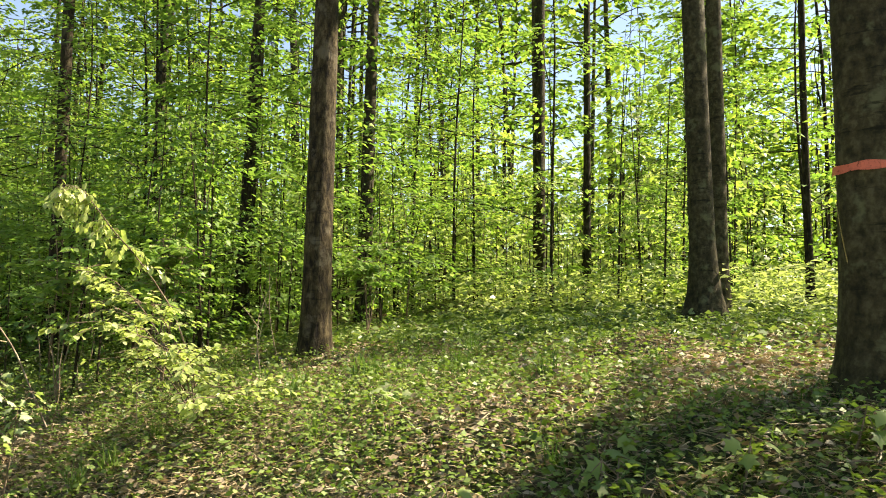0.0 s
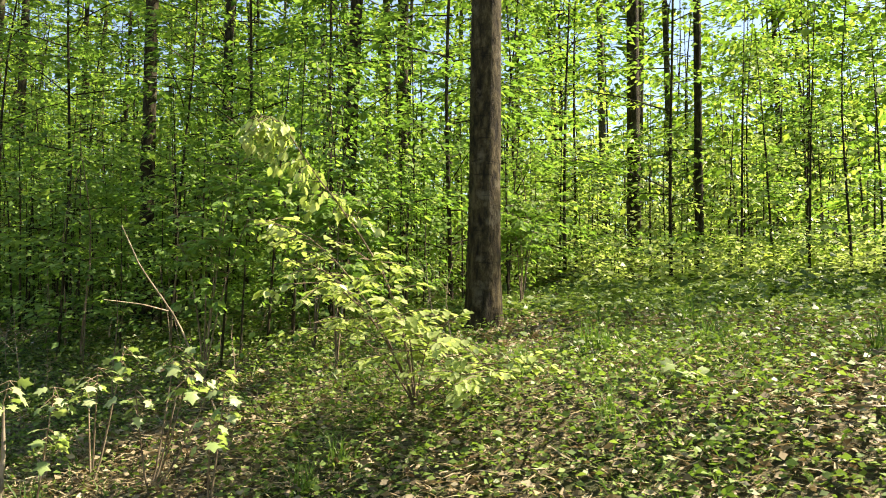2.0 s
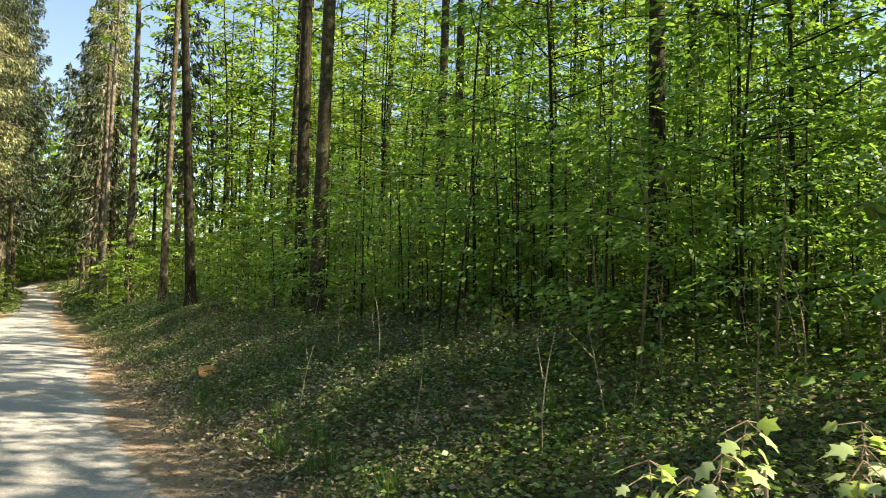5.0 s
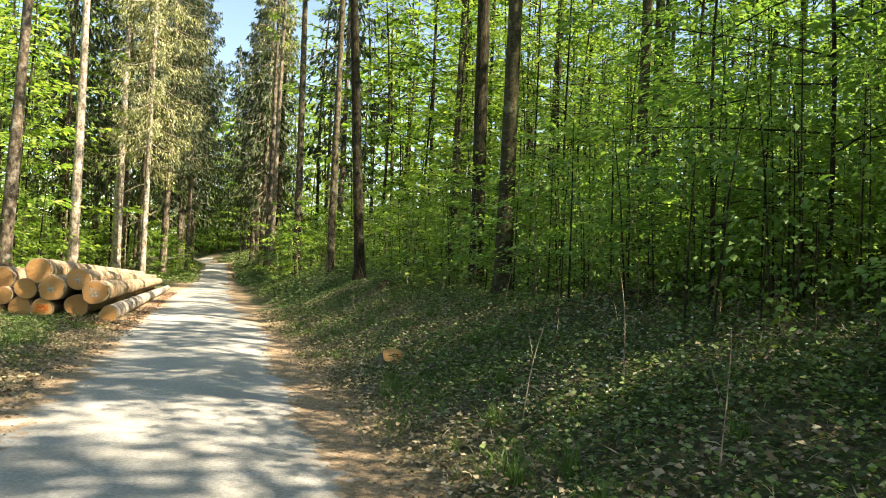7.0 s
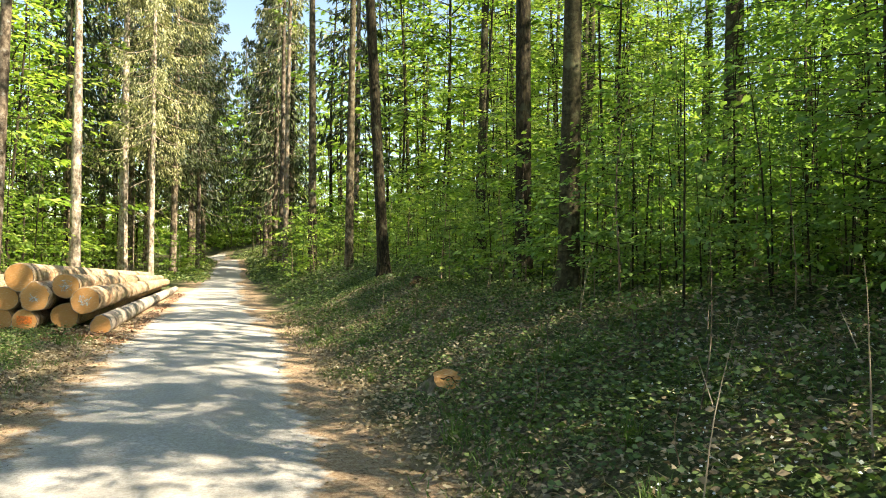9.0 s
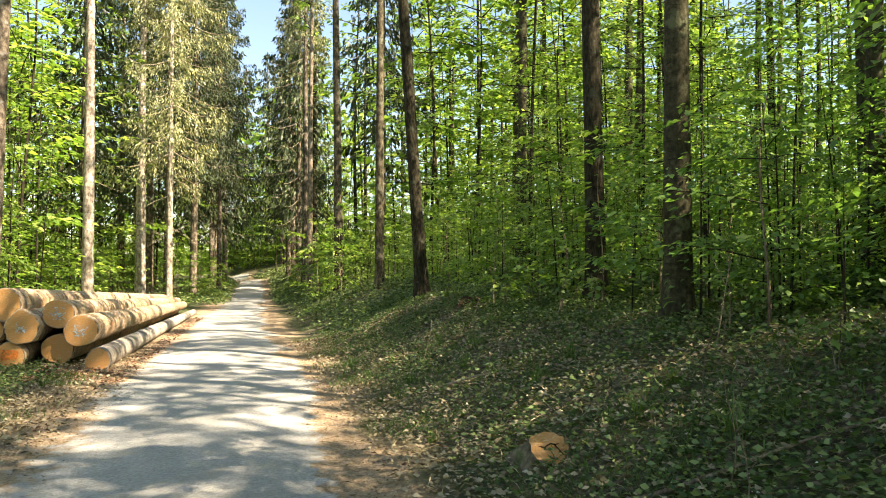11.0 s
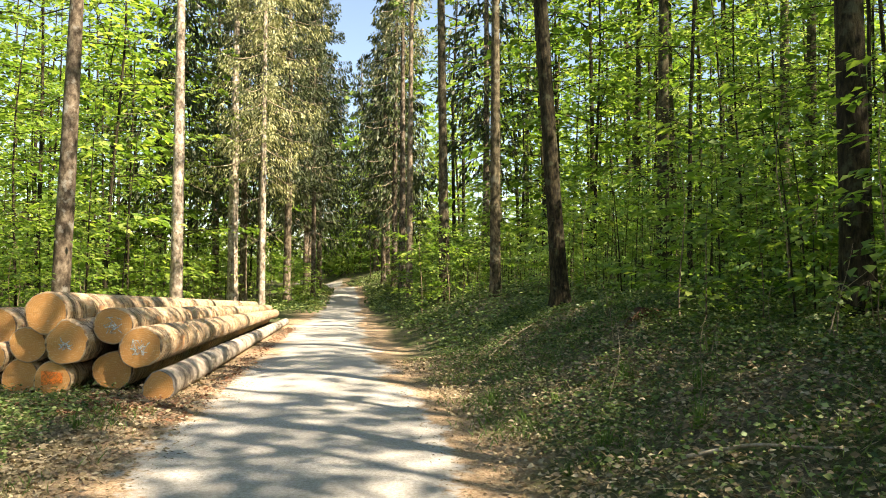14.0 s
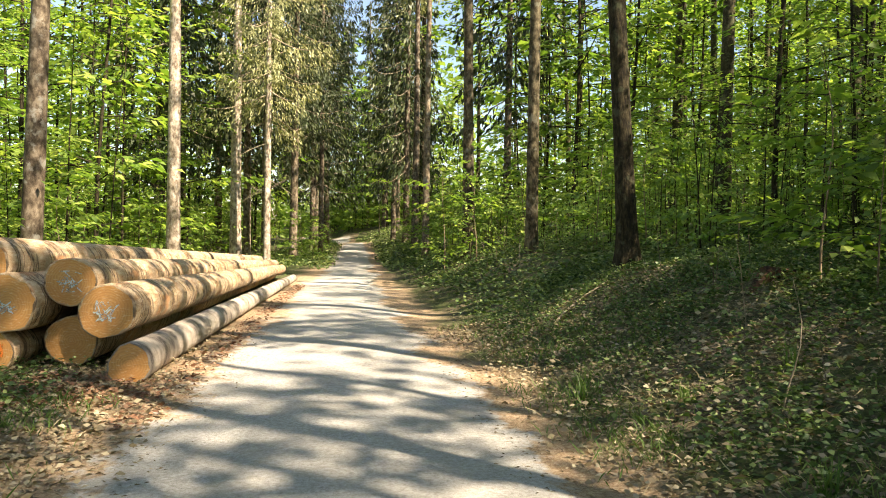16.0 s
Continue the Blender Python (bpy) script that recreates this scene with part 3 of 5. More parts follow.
# ---- spruces beside the track ----
def spruce_foliage(seed, height, base, reach, branches, per, size):
    """Drooping spruce boughs with hanging twig curtains."""
    rng = np.random.default_rng(seed)
    P, D, S, limbs = [], [], [], []
    for i in range(branches):
        h = base + (height - base) * ((i + rng.random()) / branches) ** 0.9
        rel = (h - base) / (height - base)
        ln = reach * (1.05 - rel) ** 0.7 * rng.uniform(0.65, 1.15)
        az = i * 2.4 + rng.normal(0, 0.3)
        out = np.array([math.cos(az), math.sin(az), 0])
        side = np.array([-out[1], out[0], 0])
        q = np.linspace(0, 1, 7)
        pts = out * (q * ln)[:, None] + np.array([0, 0, 1.0]) * (h + ln * (-0.55 * q + 0.35 * q ** 3))[:, None]
        limbs.append((pts, 0.03 * (1 - 0.85 * q) * (0.4 + ln / reach)))
        n = int(per * (0.4 + ln / reach))
        t = rng.uniform(0.15, 1.03, n)
        w = rng.normal(0, 0.14, n) * ln * (1.15 - t)
        pos = np.stack([np.interp(t, q, pts[:, k]) for k in range(3)], -1) + side * w[:, None]
        drop = rng.uniform(0, 1, n) ** 1.3 * (0.3 + 0.75 * ln / reach)
        pos[:, 2] -= drop + 0.25 * np.abs(w)
        dr = out * rng.uniform(0.1, 1.0, n)[:, None] + side * rng.normal(0, 0.6, n)[:, None]
        dr[:, 2] -= rng.uniform(0.3, 1.9, n)
        P.append(pos)
        D.append(dr)
        S.append(rng.uniform(*size, n))
    for i in range(12):
        az, h, ln = rng.uniform(0, 6.28), rng.uniform(3.0, base + 1), rng.uniform(0.7, 2.0)
        q = np.linspace(0, 1, 5)
        pts = np.stack([math.cos(az) * ln * q, math.sin(az) * ln * q, h - 0.35 * ln * q - 0.2 * ln * q ** 2], -1)
        limbs.append((pts, 0.022 * (1 - 0.8 * q)))
    P, D, S = np.concatenate(P), np.concatenate(D), np.concatenate(S)
    return kite_leaves(P, D, S, rng, 1.2, 0.3), tubes(limbs, 3)


# Crowns farther back carry the needle colour darkened for shade.
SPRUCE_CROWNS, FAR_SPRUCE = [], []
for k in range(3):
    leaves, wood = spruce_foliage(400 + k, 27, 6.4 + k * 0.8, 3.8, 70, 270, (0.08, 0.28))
    SPRUCE_CROWNS.append(leafy("crown", leaves, M_SPRUCE_SUNLIT if k < 2 else M_SPRUCE_SHADED, wood, M_DEAD))
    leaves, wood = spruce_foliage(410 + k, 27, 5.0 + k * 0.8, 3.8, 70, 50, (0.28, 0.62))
    FAR_SPRUCE.append(leafy("crown", leaves, M_SPRUCE_SHADED, wood, M_DEAD))
leaves, wood = spruce_foliage(431, 27, 15.5, 2.2, 40, 150, (0.1, 0.3))
HIGH_CROWN = leafy("crown", leaves, M_SPRUCE_SUNLIT, wood, M_DEAD)
SPRUCES = [
    (-8.1, 58.2, 0.30, 0), (-6.35, 56.5, 0.18, 1), (-7.2, 61.5, 0.26, 2), (-6.0, 63.5, 0.24, 2), (-4.9, 68.5, 0.17, 2),
    (-6.8, 70.5, 0.26, 2), (-6.2, 77.0, 0.25, 0), (-7.0, 85.0, 0.28, 1), (-7.6, 94.0, 0.28, 2), (-11.5, 60.0, 0.25, 1),
]
SPRUCES += [
    (0.9, 66.0, 0.24, 1), (0.6, 74.0, 0.26, 0), (0.2, 90.0, 0.28, 2), (-12.0, 72.0, 0.27, 0), (5.4, 60.0, 0.24, 2), (-1.0, 104.0, 0.28, 0), (-3.0, 112.0, 0.28, 1), (-6.0, 121.0, 0.28, 2), (-1.5, 120.0, 0.28, 0), (2.6, 97.0, 0.26, 1), (-9.5, 76.0, 0.26, 2), (-9.0, 66.0, 0.25, 1), (1.5, 112.0, 0.3, 0), (-5.6, 82.0, 0.24, 1), (-0.2, 83.0, 0.24, 2),
]
for n, (x, y, r, k) in enumerate(SPRUCES):
    tr = trunk_mesh("trunk", r, 27, M_SUNLIT_BARK if n < 2 else M_SPRUCE_BARK, 420 + n, (0.004 * (n % 3 - 1), 0), 1.3, sides=14, rings=28, bend=0.08)
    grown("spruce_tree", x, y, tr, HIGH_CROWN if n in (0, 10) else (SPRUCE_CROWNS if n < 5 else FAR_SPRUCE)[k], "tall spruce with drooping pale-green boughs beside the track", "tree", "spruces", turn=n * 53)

# ---- the wood: trees, poles, saplings ----
rnd = random.Random(5)
taken = [(k[0], k[1]) for k in KEY] + [(s[0], s[1]) for s in SPRUCES]


def off_track(x, y, right, left):
    return x > np.interp(y, EDGE_Y, EDGE_X) + right or x < np.interp(y, LEFT_Y, LEFT_X) - left


def free(x, y, gap):
    return all((x - a) ** 2 + (y - b) ** 2 > gap * gap for a, b in taken)


def in_stack(x, y):
    return -7.6 < x < -2.6 and 27.0 < y < 46.5


def scatter(count, xs, ys, gap, right, left, far_from_path=0.0):
    out, tries = [], 0
    while len(out) < count and tries < count * 60:
        tries += 1
        x, y = rnd.uniform(*xs), rnd.uniform(*ys)
        if in_stack(x, y) or not off_track(x, y, right, left) or not free(x, y, gap):
            continue
        out.append((x, y))
        taken.append((x, y))
    return out


def sun_strip(x, y, ox, oy, lo, hi, half):
    """Whether a place lies towards the sun from a clearing at ox, oy."""
    s, w = (x - ox) * 0.8 - (y - oy) * 0.6, (x - ox) * 0.6 + (y - oy) * 0.8
    return lo < s < hi and abs(w) < half


def open_wood(x, y, tall):
    if sun_strip(x, y, 5.2, 6.0, 3 if not tall else 6, 15 if not tall else 30, 4.2):
        return True
    if sun_strip(x, y, 14, 12, 4, 24, 5) and tall and (x * 7.3 + y * 3.1) % 1 < 0.6:
        return True
    if sun_strip(x, y, -7.2, 57, 6, 27, 4) or sun_strip(x, y, 15, 11, 5, 20, 6):
        return True
    if tall and sun_strip(x, y, -9, 36, 6, 26, 4.5):
        return True
    return tall and sun_strip(x, y, -1, 25, 5, 28, 6.5) and (x * 5.7 + y * 9.1) % 1 < 0.62


SPOTS = scatter(8, (16, 24), (4, 16), 2.6, 7, 5) + scatter(8, (14, 34), (-22, 3), 3.0, 7, 5) + scatter(48, (17, 60), (-10, 112), 3.2, 7.0, 6.0) + scatter(30, (-46, -12), (14, 110), 3.2, 7.0, 5.0) + scatter(12, (5, 16), (46, 100), 3, 5, 5) + scatter(18, (17, 36), (14, 46), 2.8, 7, 5)
# The spot appended by hand is an unseen tree, added for its shade.
SPOTS = [s for s in SPOTS if not open_wood(*s, True)] + [(16.5, -7.5)]
for x, y in SPOTS:
    k = rnd.randrange(5)
    grown("beech_tree", x, y, TALL_TRUNKS[k], TALL_CROWNS[rnd.randrange(4)], "tall beech with fresh green spring leaves", "tree", "forest trees", rnd.uniform(0, 360), rnd.uniform(0.85, 1.15))
POLES = scatter(58, (6.5, 22), (26, 72), 1.9, 5.0, 4.0) + scatter(34, (12, 40), (-6, 30), 2.0, 6, 4) + scatter(36, (18, 50), (24, 105), 2.6, 6, 4) + scatter(26, (30, 54), (-10, 24), 2.4, 6, 4) + scatter(40, (-21, -8.5), (28, 74), 1.9, 5.0, 4.6) + scatter(30, (-40, -10), (20, 110), 2.6, 5.0, 4.6) + scatter(18, (-9, 8), (84, 135), 2.0, 2.0, 2.0)
# Six poles appended by hand are added to throw shade on the bank.
POLES = [s for s in POLES if not open_wood(*s, False) and not (-10.5 < s[0] < 0 and s[1] < 58)] + [(13.0, 19.0), (11.6, 20.0), (12.2, 22.0), (10.9, 23.8), (14.6, 22.6), (13.4, 24.8)]
for x, y in POLES:
    near = (x < 24 and 0 < x and y < 44) or (-14 < x < 0 and y < 46)
    grown("young_beech", x, y, POLE_TRUNKS[rnd.randrange(5)], (MID_CROWNS if near else POLE_CROWNS)[rnd.randrange(4)], "young beech with tiers of bright green leaves", "tree", "young beeches", rnd.uniform(0, 360), rnd.uniform(0.6, 1.15) if near else rnd.uniform(0.7, 1.75))
for x, y in [s for s in scatter(21, (4.6, 13), (10.3, 24), 1.3, 3.2, 9) + scatter(14, (10.5, 17), (5, 40), 1.5, 4.0, 9) if not open_wood(*s, False)]:
    grown("young_beech", x, y, NEAR_TRUNKS[rnd.randrange(4)], NEAR_POLES[rnd.randrange(4)], "thin young beech with layered green leaves", "tree", "young beeches", rnd.uniform(0, 360), rnd.uniform(0.55, 1.05))
for x, y in scatter(46, (3.9, 10), (10.5, 24), 0.6, 2.9, 9):
    k = rnd.randrange(5)
    grown("beech_sapling", x, y, BUSH_STEMS[k], BUSH_CROWNS[k], "small beech sapling with fresh green leaves", "sapling", "saplings", rnd.uniform(0, 360), rnd.uniform(0.4, 1.2))
for x, y in scatter(70, (3.0, 14), (26, 62), 0.8, 3.2, 9) + [s for s in scatter(46, (10.5, 22), (4, 18), 1.0, 4.0, 9) if s[1] > 13] + scatter(34, (0.4, 5), (42, 74), 0.8, 1.2, 9) + scatter(12, (-6.6, -4.4), (60, 80), 0.7, 9, 1.0) + scatter(50, (-18, -9.6), (46, 80), 0.9, 3.0, 2.2) + scatter(24, (-14, -8.2), (30, 48), 0.9, 3.0, 2.2):
    k = rnd.randrange(3)
    grown("beech_sapling", x, y, BUSH_STEMS[k], (BRIGHT_BUSHES if x > 9 and y < 20 else FAR_BUSHES)[k], "beech sapling with bright green leaves", "sapling", "saplings", rnd.uniform(0, 360), rnd.uniform(0.5, 1.3))


# undergrowth too thick to count: thin stems with flat tiers of leaves
def thicket(count, xs, ys, right, left, seed, leaf=0.2, tall=(1.5, 8.0), mat=M_FAR_LEAF, tier=(9, 19)):
    rng = np.random.default_rng(seed)
    P, D, S, paths = [], [], [], []
    while len(paths) < count:
        x, y = rng.uniform(*xs), rng.uniform(*ys)
        if in_stack(x, y) or not off_track(x, y, right, left) or sun_strip(x, y, 5.2, 6.0, 3, 15, 4.2):
            continue
        h = rng.uniform(0.2, 1) ** 1.4 * (tall[1] - tall[0]) + tall[0]
        z = gz(x, y)
        lean = rng.normal(0, 0.05, 2) * h
        paths.append((np.array([[x, y, z - 0.1], [x + lean[0] * 0.4, y + lean[1] * 0.4, z + h * 0.5], [x + lean[0], y + lean[1], z + h]]), np.array([0.022, 0.014, 0.004]) * (0.5 + h / 8)))
        for _ in range(int(3 + h * 1.6)):
            t = rng.uniform(0.08, 1.0)
            r = (0.35 + 0.55 * rng.random()) * (1.15 - 0.6 * t) * (0.6 + h / 8)
            az = rng.uniform(0, 6.28)
            c = np.array([x + lean[0] * t + r * math.cos(az), y + lean[1] * t + r * math.sin(az), z + h * t])
            n = rng.integers(*tier)
            off = rng.normal(0, 0.45 * r + 0.08, (n, 3))
            off[:, 2] = rng.normal(0, 0.05, n) - 0.12 * np.hypot(off[:, 0], off[:, 1])
            P.append(c + off)
            d = off * 0.6 + np.array([math.cos(az), math.sin(az), 0]) * 0.4
            d[:, 2] = -rng.uniform(0.0, 0.4, n)
            D.append(d)
            S.append(leaf * rng.uniform(0.6, 1.3, n))
    leaves = kite_leaves(np.concatenate(P), np.concatenate(D), np.concatenate(S), rng, 0.25)
    return leafy("thicket", leaves, mat, tubes(paths, 4), M_DARK_BARK)


# The 110-stem thicket takes the lightened leaf colour to look sunlit.
for n, xs, ys, right, left, leaf, tall in ((280, (6, 45), (20, 100), 5.2, 99, 0.21, (1.5, 8)), (200, (9, 45), (-8, 22), 7.0, 99, 0.19, (1.2, 7)), (260, (-40, -8), (28, 105), 99, 5.0, 0.21, (1.5, 8)), (90, (-12, 4), (100, 140), 1.5, 1.5, 0.3, (2, 8)), (150, (-45, -10), (58, 118), 99, 5.0, 0.28, (0.8, 5)), (151, (7, 50), (56, 118), 5.0, 99, 0.28, (0.8, 5)), (110, (12, 25), (6.5, 18), 7, 99, 0.14, (1.0, 5.5)), (130, (30, 62), (4, 34), 9, 99, 0.34, (3, 13)), (125, (22, 60), (44, 100), 9, 99, 0.36, (2, 6)), (105, (-56, -16), (60, 115), 99, 6, 0.36, (2, 6))):
    tagged(new("thicket", thicket(n, xs, ys, right, left, n, leaf, tall, M_YOUNG_SUNLIT_LEAF if n == 110 else M_FAR_LEAF)), "dense thicket of young beech with bright spring leaves", "undergrowth", kind="stuff")

for n, xs, ys, right, leaf, tall, mat, tier in ((160, (4.0, 9.5), (10.4, 23), 2.7, 0.085, (0.7, 3.6), M_BEECH_LEAF, (18, 36)), (210, (4.2, 12), (23, 46), 3.3, 0.10, (0.7, 3.2), M_BEECH_LEAF, (14, 30)), (150, (1.5, 7), (44, 80), 1.6, 0.13, (0.6, 3.0), M_FAR_LEAF, (12, 24)), (90, (8, 15), (12, 24), 4.0, 0.11, (2.0, 6.5), M_BEECH_LEAF, (16, 30))):
    tagged(new("thicket", thicket(n, xs, ys, right, 99, 900 + n, leaf, tall, mat, tier)), "low thicket of shaded beech saplings with flat leaf tiers", "undergrowth", kind="stuff")
tagged(new("thicket", thicket(230, (-16, 10), (104, 138), 1.5, 1.5, 977, 0.32, (0.6, 7.0))), "thicket of young beech closing the end of the track", "undergrowth", kind="stuff")
# Two unseen beeches added to cast a band of shade on the floor.
for x, y, size in ((14.1, 1.2, 1.0), (15.3, 2.6, 0.95)):
    grown("young_beech", x, y, POLE_TRUNKS[2], MID_CROWNS[1], "young beech with tiers of bright green leaves", "tree", "young beeches", 70 * size, size)
# Pale leaf colour paints the sunlight onto these four beeches.
SUN_TINTED_CROWNS = crown_meshes(M_YOUNG_SUNLIT_LEAF, 2, seed=46, height=13, base=1.6, reach=2.8, branches=30, leaves=90, leaf=0.14, top_taper=0.4, limb_r=0.016, tilt=0.2)
for n, (x, y, size) in enumerate(((10.3, 38.5, 0.85), (11.8, 41.5, 0.95), (9.4, 43.5, 0.8), (12.6, 36.5, 0.75))):
    grown("young_beech", x, y, POLE_TRUNKS[n], SUN_TINTED_CROWNS[n % 2], "young beech with leaves tinted pale yellow-green for sunlight", "tree", "young beeches", 63 * n, size)
deep = random.Random(77)
for n in range(46):
    x, y = (deep.uniform(9, 34), deep.uniform(44, 98)) if n < 30 else (deep.uniform(-32, -10), deep.uniform(56, 100))
    if free(x, y, 1.2):
        grown("beech_tree", x, y, TALL_TRUNKS[deep.randrange(5)], TALL_CROWNS[deep.randrange(4)], "slim dark beech deep in the wood", "tree", "forest trees", deep.uniform(0, 360), deep.uniform(0.8, 1.15))
# Slim beeches added so that their crowns shade the track and bank.
SLIM_TRUNK = trunk_mesh("trunk", 0.07, 24, M_DARK_BARK, 291, sides=10, rings=18, bend=0.3)
for n, (x, y) in enumerate(((13.7, 5.36), (16.6, 18.8))):
    grown("beech_tree", x, y, SLIM_TRUNK, TALL_CROWNS[(n + 2) % 4], "tall slim beech with fresh green spring leaves, added for shade", "tree", "forest trees", 40 + 80 * n, 1.0)


# ---- far woods ----
def far_woods(seed, n, lo, hi, size):
    """Foliage of the woods all round, over a span of bearings."""
    rng = np.random.default_rng(seed)
    ang = rng.uniform(radians(lo), radians(hi), n)
    rad = rng.uniform(75, 135, n)
    pos = np.stack([rad * np.cos(ang), 30 + rad * np.sin(ang), 0 * ang], -1)
    pos[:, 2] = ground_z(pos[:, 0], pos[:, 1]) + rng.uniform(0.0, 1, n) ** 1.4 * 27 * (0.65 + 0.5 * vnoise(ang * 30, rad * 0, 1.0, 8))
    d = rng.normal(0, 1, pos.shape)
    d[:, 2] *= 0.4
    return kite_leaves(pos, d, rng.uniform(*size, len(pos)), rng, 0.6, 0.7)


# The coarse second span is never seen; it only blocks sky light.
for seed, n, lo, hi, size in ((9, 56000, -30, 140, (0.7, 1.5)), (8, 9000, 140, 330, (1.4, 3.0))):
    lv, lf = far_woods(seed, n, lo, hi, size)
    tagged(new("far_woods", mesh_from("far_woods", lv, lf, M_FAR_LEAF)), "distant spring-green woodland foliage", "woodland", kind="stuff")


# ---- log stack ----
def log_thing(x, z, y0, y1, r, seed, bark, label, x1, z1, taper=0.5, ragged=0.0):
    """A felled stem lying along the track: bark mantle and two sawn faces."""
    rng = np.random.default_rng(seed)
    axis = Vector((x1 - x, y1 - y0, z1 - z))
    length = axis.length
    thing = new("log")
    thing.matrix_basis = Matrix.Translation((x, y0, z)) @ axis.to_track_quat("Z", "Y").to_matrix().to_4x4()
    sides, rings = 28, 36
    h = np.linspace(0, length, rings)
    ang = np.linspace(0, 2 * np.pi, sides, endpoint=False)
    ph = rng.uniform(0, 6.28, 3)
    oval = 1 + 0.03 * np.cos(2 * ang + ph[0]) + 0.022 * np.cos(3 * ang + ph[1]) + 0.012 * np.cos(5 * ang + ph[2])
    rad = r * (1 - (1 - taper) * h / length)
    if ragged:
        oval = oval + ragged * (np.abs(np.cos(2.5 * ang + ph[0])) - 0.6) + rng.normal(0, 0.25 * ragged, sides)
    R = rad[:, None] * oval[None] * (1 + rng.normal(0, 0.008, (rings, sides)))
    bow = 0.02 * np.sin(h / length * np.pi)
    v = np.stack([R * np.cos(ang) + bow[:, None], R * np.sin(ang), np.repeat(h[:, None], sides, 1)], -1)
    knots = 0.012 * np.maximum(0, np.sin(h * 5.3 + ph[0]) - 0.85)[:, None] / 0.15
    v[:, :, :2] *= 1 + knots[:, :, None] * np.maximum(0, np.cos(ang * 3 + ph[1]))[None, :, None] * 3
    lip0, lip1 = v[0].copy(), v[-1].copy()
    lip0[:, :2] *= (0.94 + rng.normal(0, 0.022, sides))[:, None]
    lip1[:, :2] *= 0.93
    v = np.concatenate([lip0[None], v, lip1[None]])
    rings += 2
    i = np.arange(rings - 1)[:, None] * sides + np.arange(sides)[None]
    j = np.arange(rings - 1)[:, None] * sides + (np.arange(sides)[None] + 1) % sides
    part("bark", mesh_from("bark", v.reshape(-1, 3), np.stack([i, j, j + sides, i + sides], -1).reshape(-1, 4), bark, True), thing)
    for end in (0, rings - 1):
        rim = v[end].copy()
        rim2 = rim.copy()
        rim2[:, :2] *= 0.55
        rim2[:, 2] += rng.normal(0, 0.004, sides) + (-0.004 if end == 0 else 0.004)
        rim[:, :2] *= 1.0
        rim[:, 2] += -0.002 if end == 0 else 0.002
        c = np.array([[0.0, 0.0, rim2[:, 2].mean()]])
        vv = np.concatenate([rim, rim2, c])
        k = np.arange(sides)
        kk = (k + 1) % sides
        tri = np.concatenate([np.stack([k, kk, sides + kk], -1), np.stack([k, sides + kk, sides + k], -1), np.stack([sides + k, sides + kk, 0 * k + 2 * sides], -1)])
        if end == 0:
            tri = tri[:, ::-1]
        part("cut_face", mesh_from("cut_face", vv, tri, M_CUT), thing, "sawn orange-yellow end grain")
    return tagged(thing, label, "log", "stacked logs")


def strokes(name, parent, lines, mat, width, zoff, label=""):
    """Flat paint strokes on a sawn face: each line x0, y0, x1, y1 in the face's plane."""
    for x0, y0, x1, y1 in lines:
        v = []
        d = np.array([x1 - x0, y1 - y0])
        s = np.array([-d[1], d[0]]) / max(1e-6, np.linalg.norm(d)) * width / 2
        for px, py in ((x0 - s[0], y0 - s[1]), (x1 - s[0], y1 - s[1]), (x1 + s[0], y1 + s[1]), (x0 + s[0], y0 + s[1])):
            v.append((px, py, zoff))
        zoff -= 0.0004
        part(name, mesh_from(name, v, [(3, 2, 1, 0)], mat), parent, label)


FRESH = "peeled spruce log with pale ringed bark, stacked beside the track"
LOGS = [
    (-5.15, 1.16, 29.90, 45.4, 0.315, M_LOG), (-4.29, 0.975, 30.05, 45.2, 0.285, M_LOG), (-3.885, 0.665, 30.0, 45.0, 0.315, M_LOG),
    (-4.82, 0.745, 29.80, 44.6, 0.315, M_LOG), (-4.33, 0.315, 30.2, 44.8, 0.295, M_LOG), (-5.455, 0.705, 30.05, 45.0, 0.27, M_LOG),
    (-5.03, 0.235, 29.85, 44.4, 0.265, M_LOG), (-5.57, 0.245, 30.1, 44.9, 0.27, M_LOG), (-6.13, 0.93, 30.6, 45.5, 0.285, M_LOG),
    (-5.93, 0.52, 30.0, 45.0, 0.22, M_LOG), (-6.14, 0.16, 30.1, 45.0, 0.22, M_LOG), (-6.75, 0.27, 30.2, 45.1, 0.29, M_LOG), (-6.55, 0.70, 30.4, 44.8, 0.26, M_LOG),
]
made = [log_thing(x, z + 0.02, y0, y1 + 1.2, r * 0.95, 500 + n, b, FRESH, -4.05 + (x + 3.57) * 0.62, 0.04 + z * 0.52, ragged=0.10 if n == 3 else 0.0) for n, (x, z, y0, y1, r, b) in enumerate(LOGS)]
log_thing(-3.46, 0.20, 29.45, 46.0, 0.21, 540, M_OLDLOG, "weathered grey log lying at the foot of the stack", -3.83, 0.11, 0.55)
srng = random.Random(3)
for i, mat, n in ((2, M_BLUE, 20), (1, M_BLUE, 16), (3, M_BLUE, 9)):
    strokes("paint_mark", made[i], [(srng.uniform(-0.14, 0.14), srng.uniform(-0.12, 0.12), srng.uniform(-0.14, 0.14), srng.uniform(-0.12, 0.12)) for _ in range(n)], mat, 0.011, -0.012, "faded pale blue spray marks")
strokes("paint_mark", made[6], [(-0.15, 0.03 * k - 0.02, 0.14, 0.05 * k - 0.05) for k in range(4)], M_ORANGE, 0.05, -0.012, "orange spray-paint mark")
# red writing on the mantle of the top log: unreadable strokes
v, f = [], []
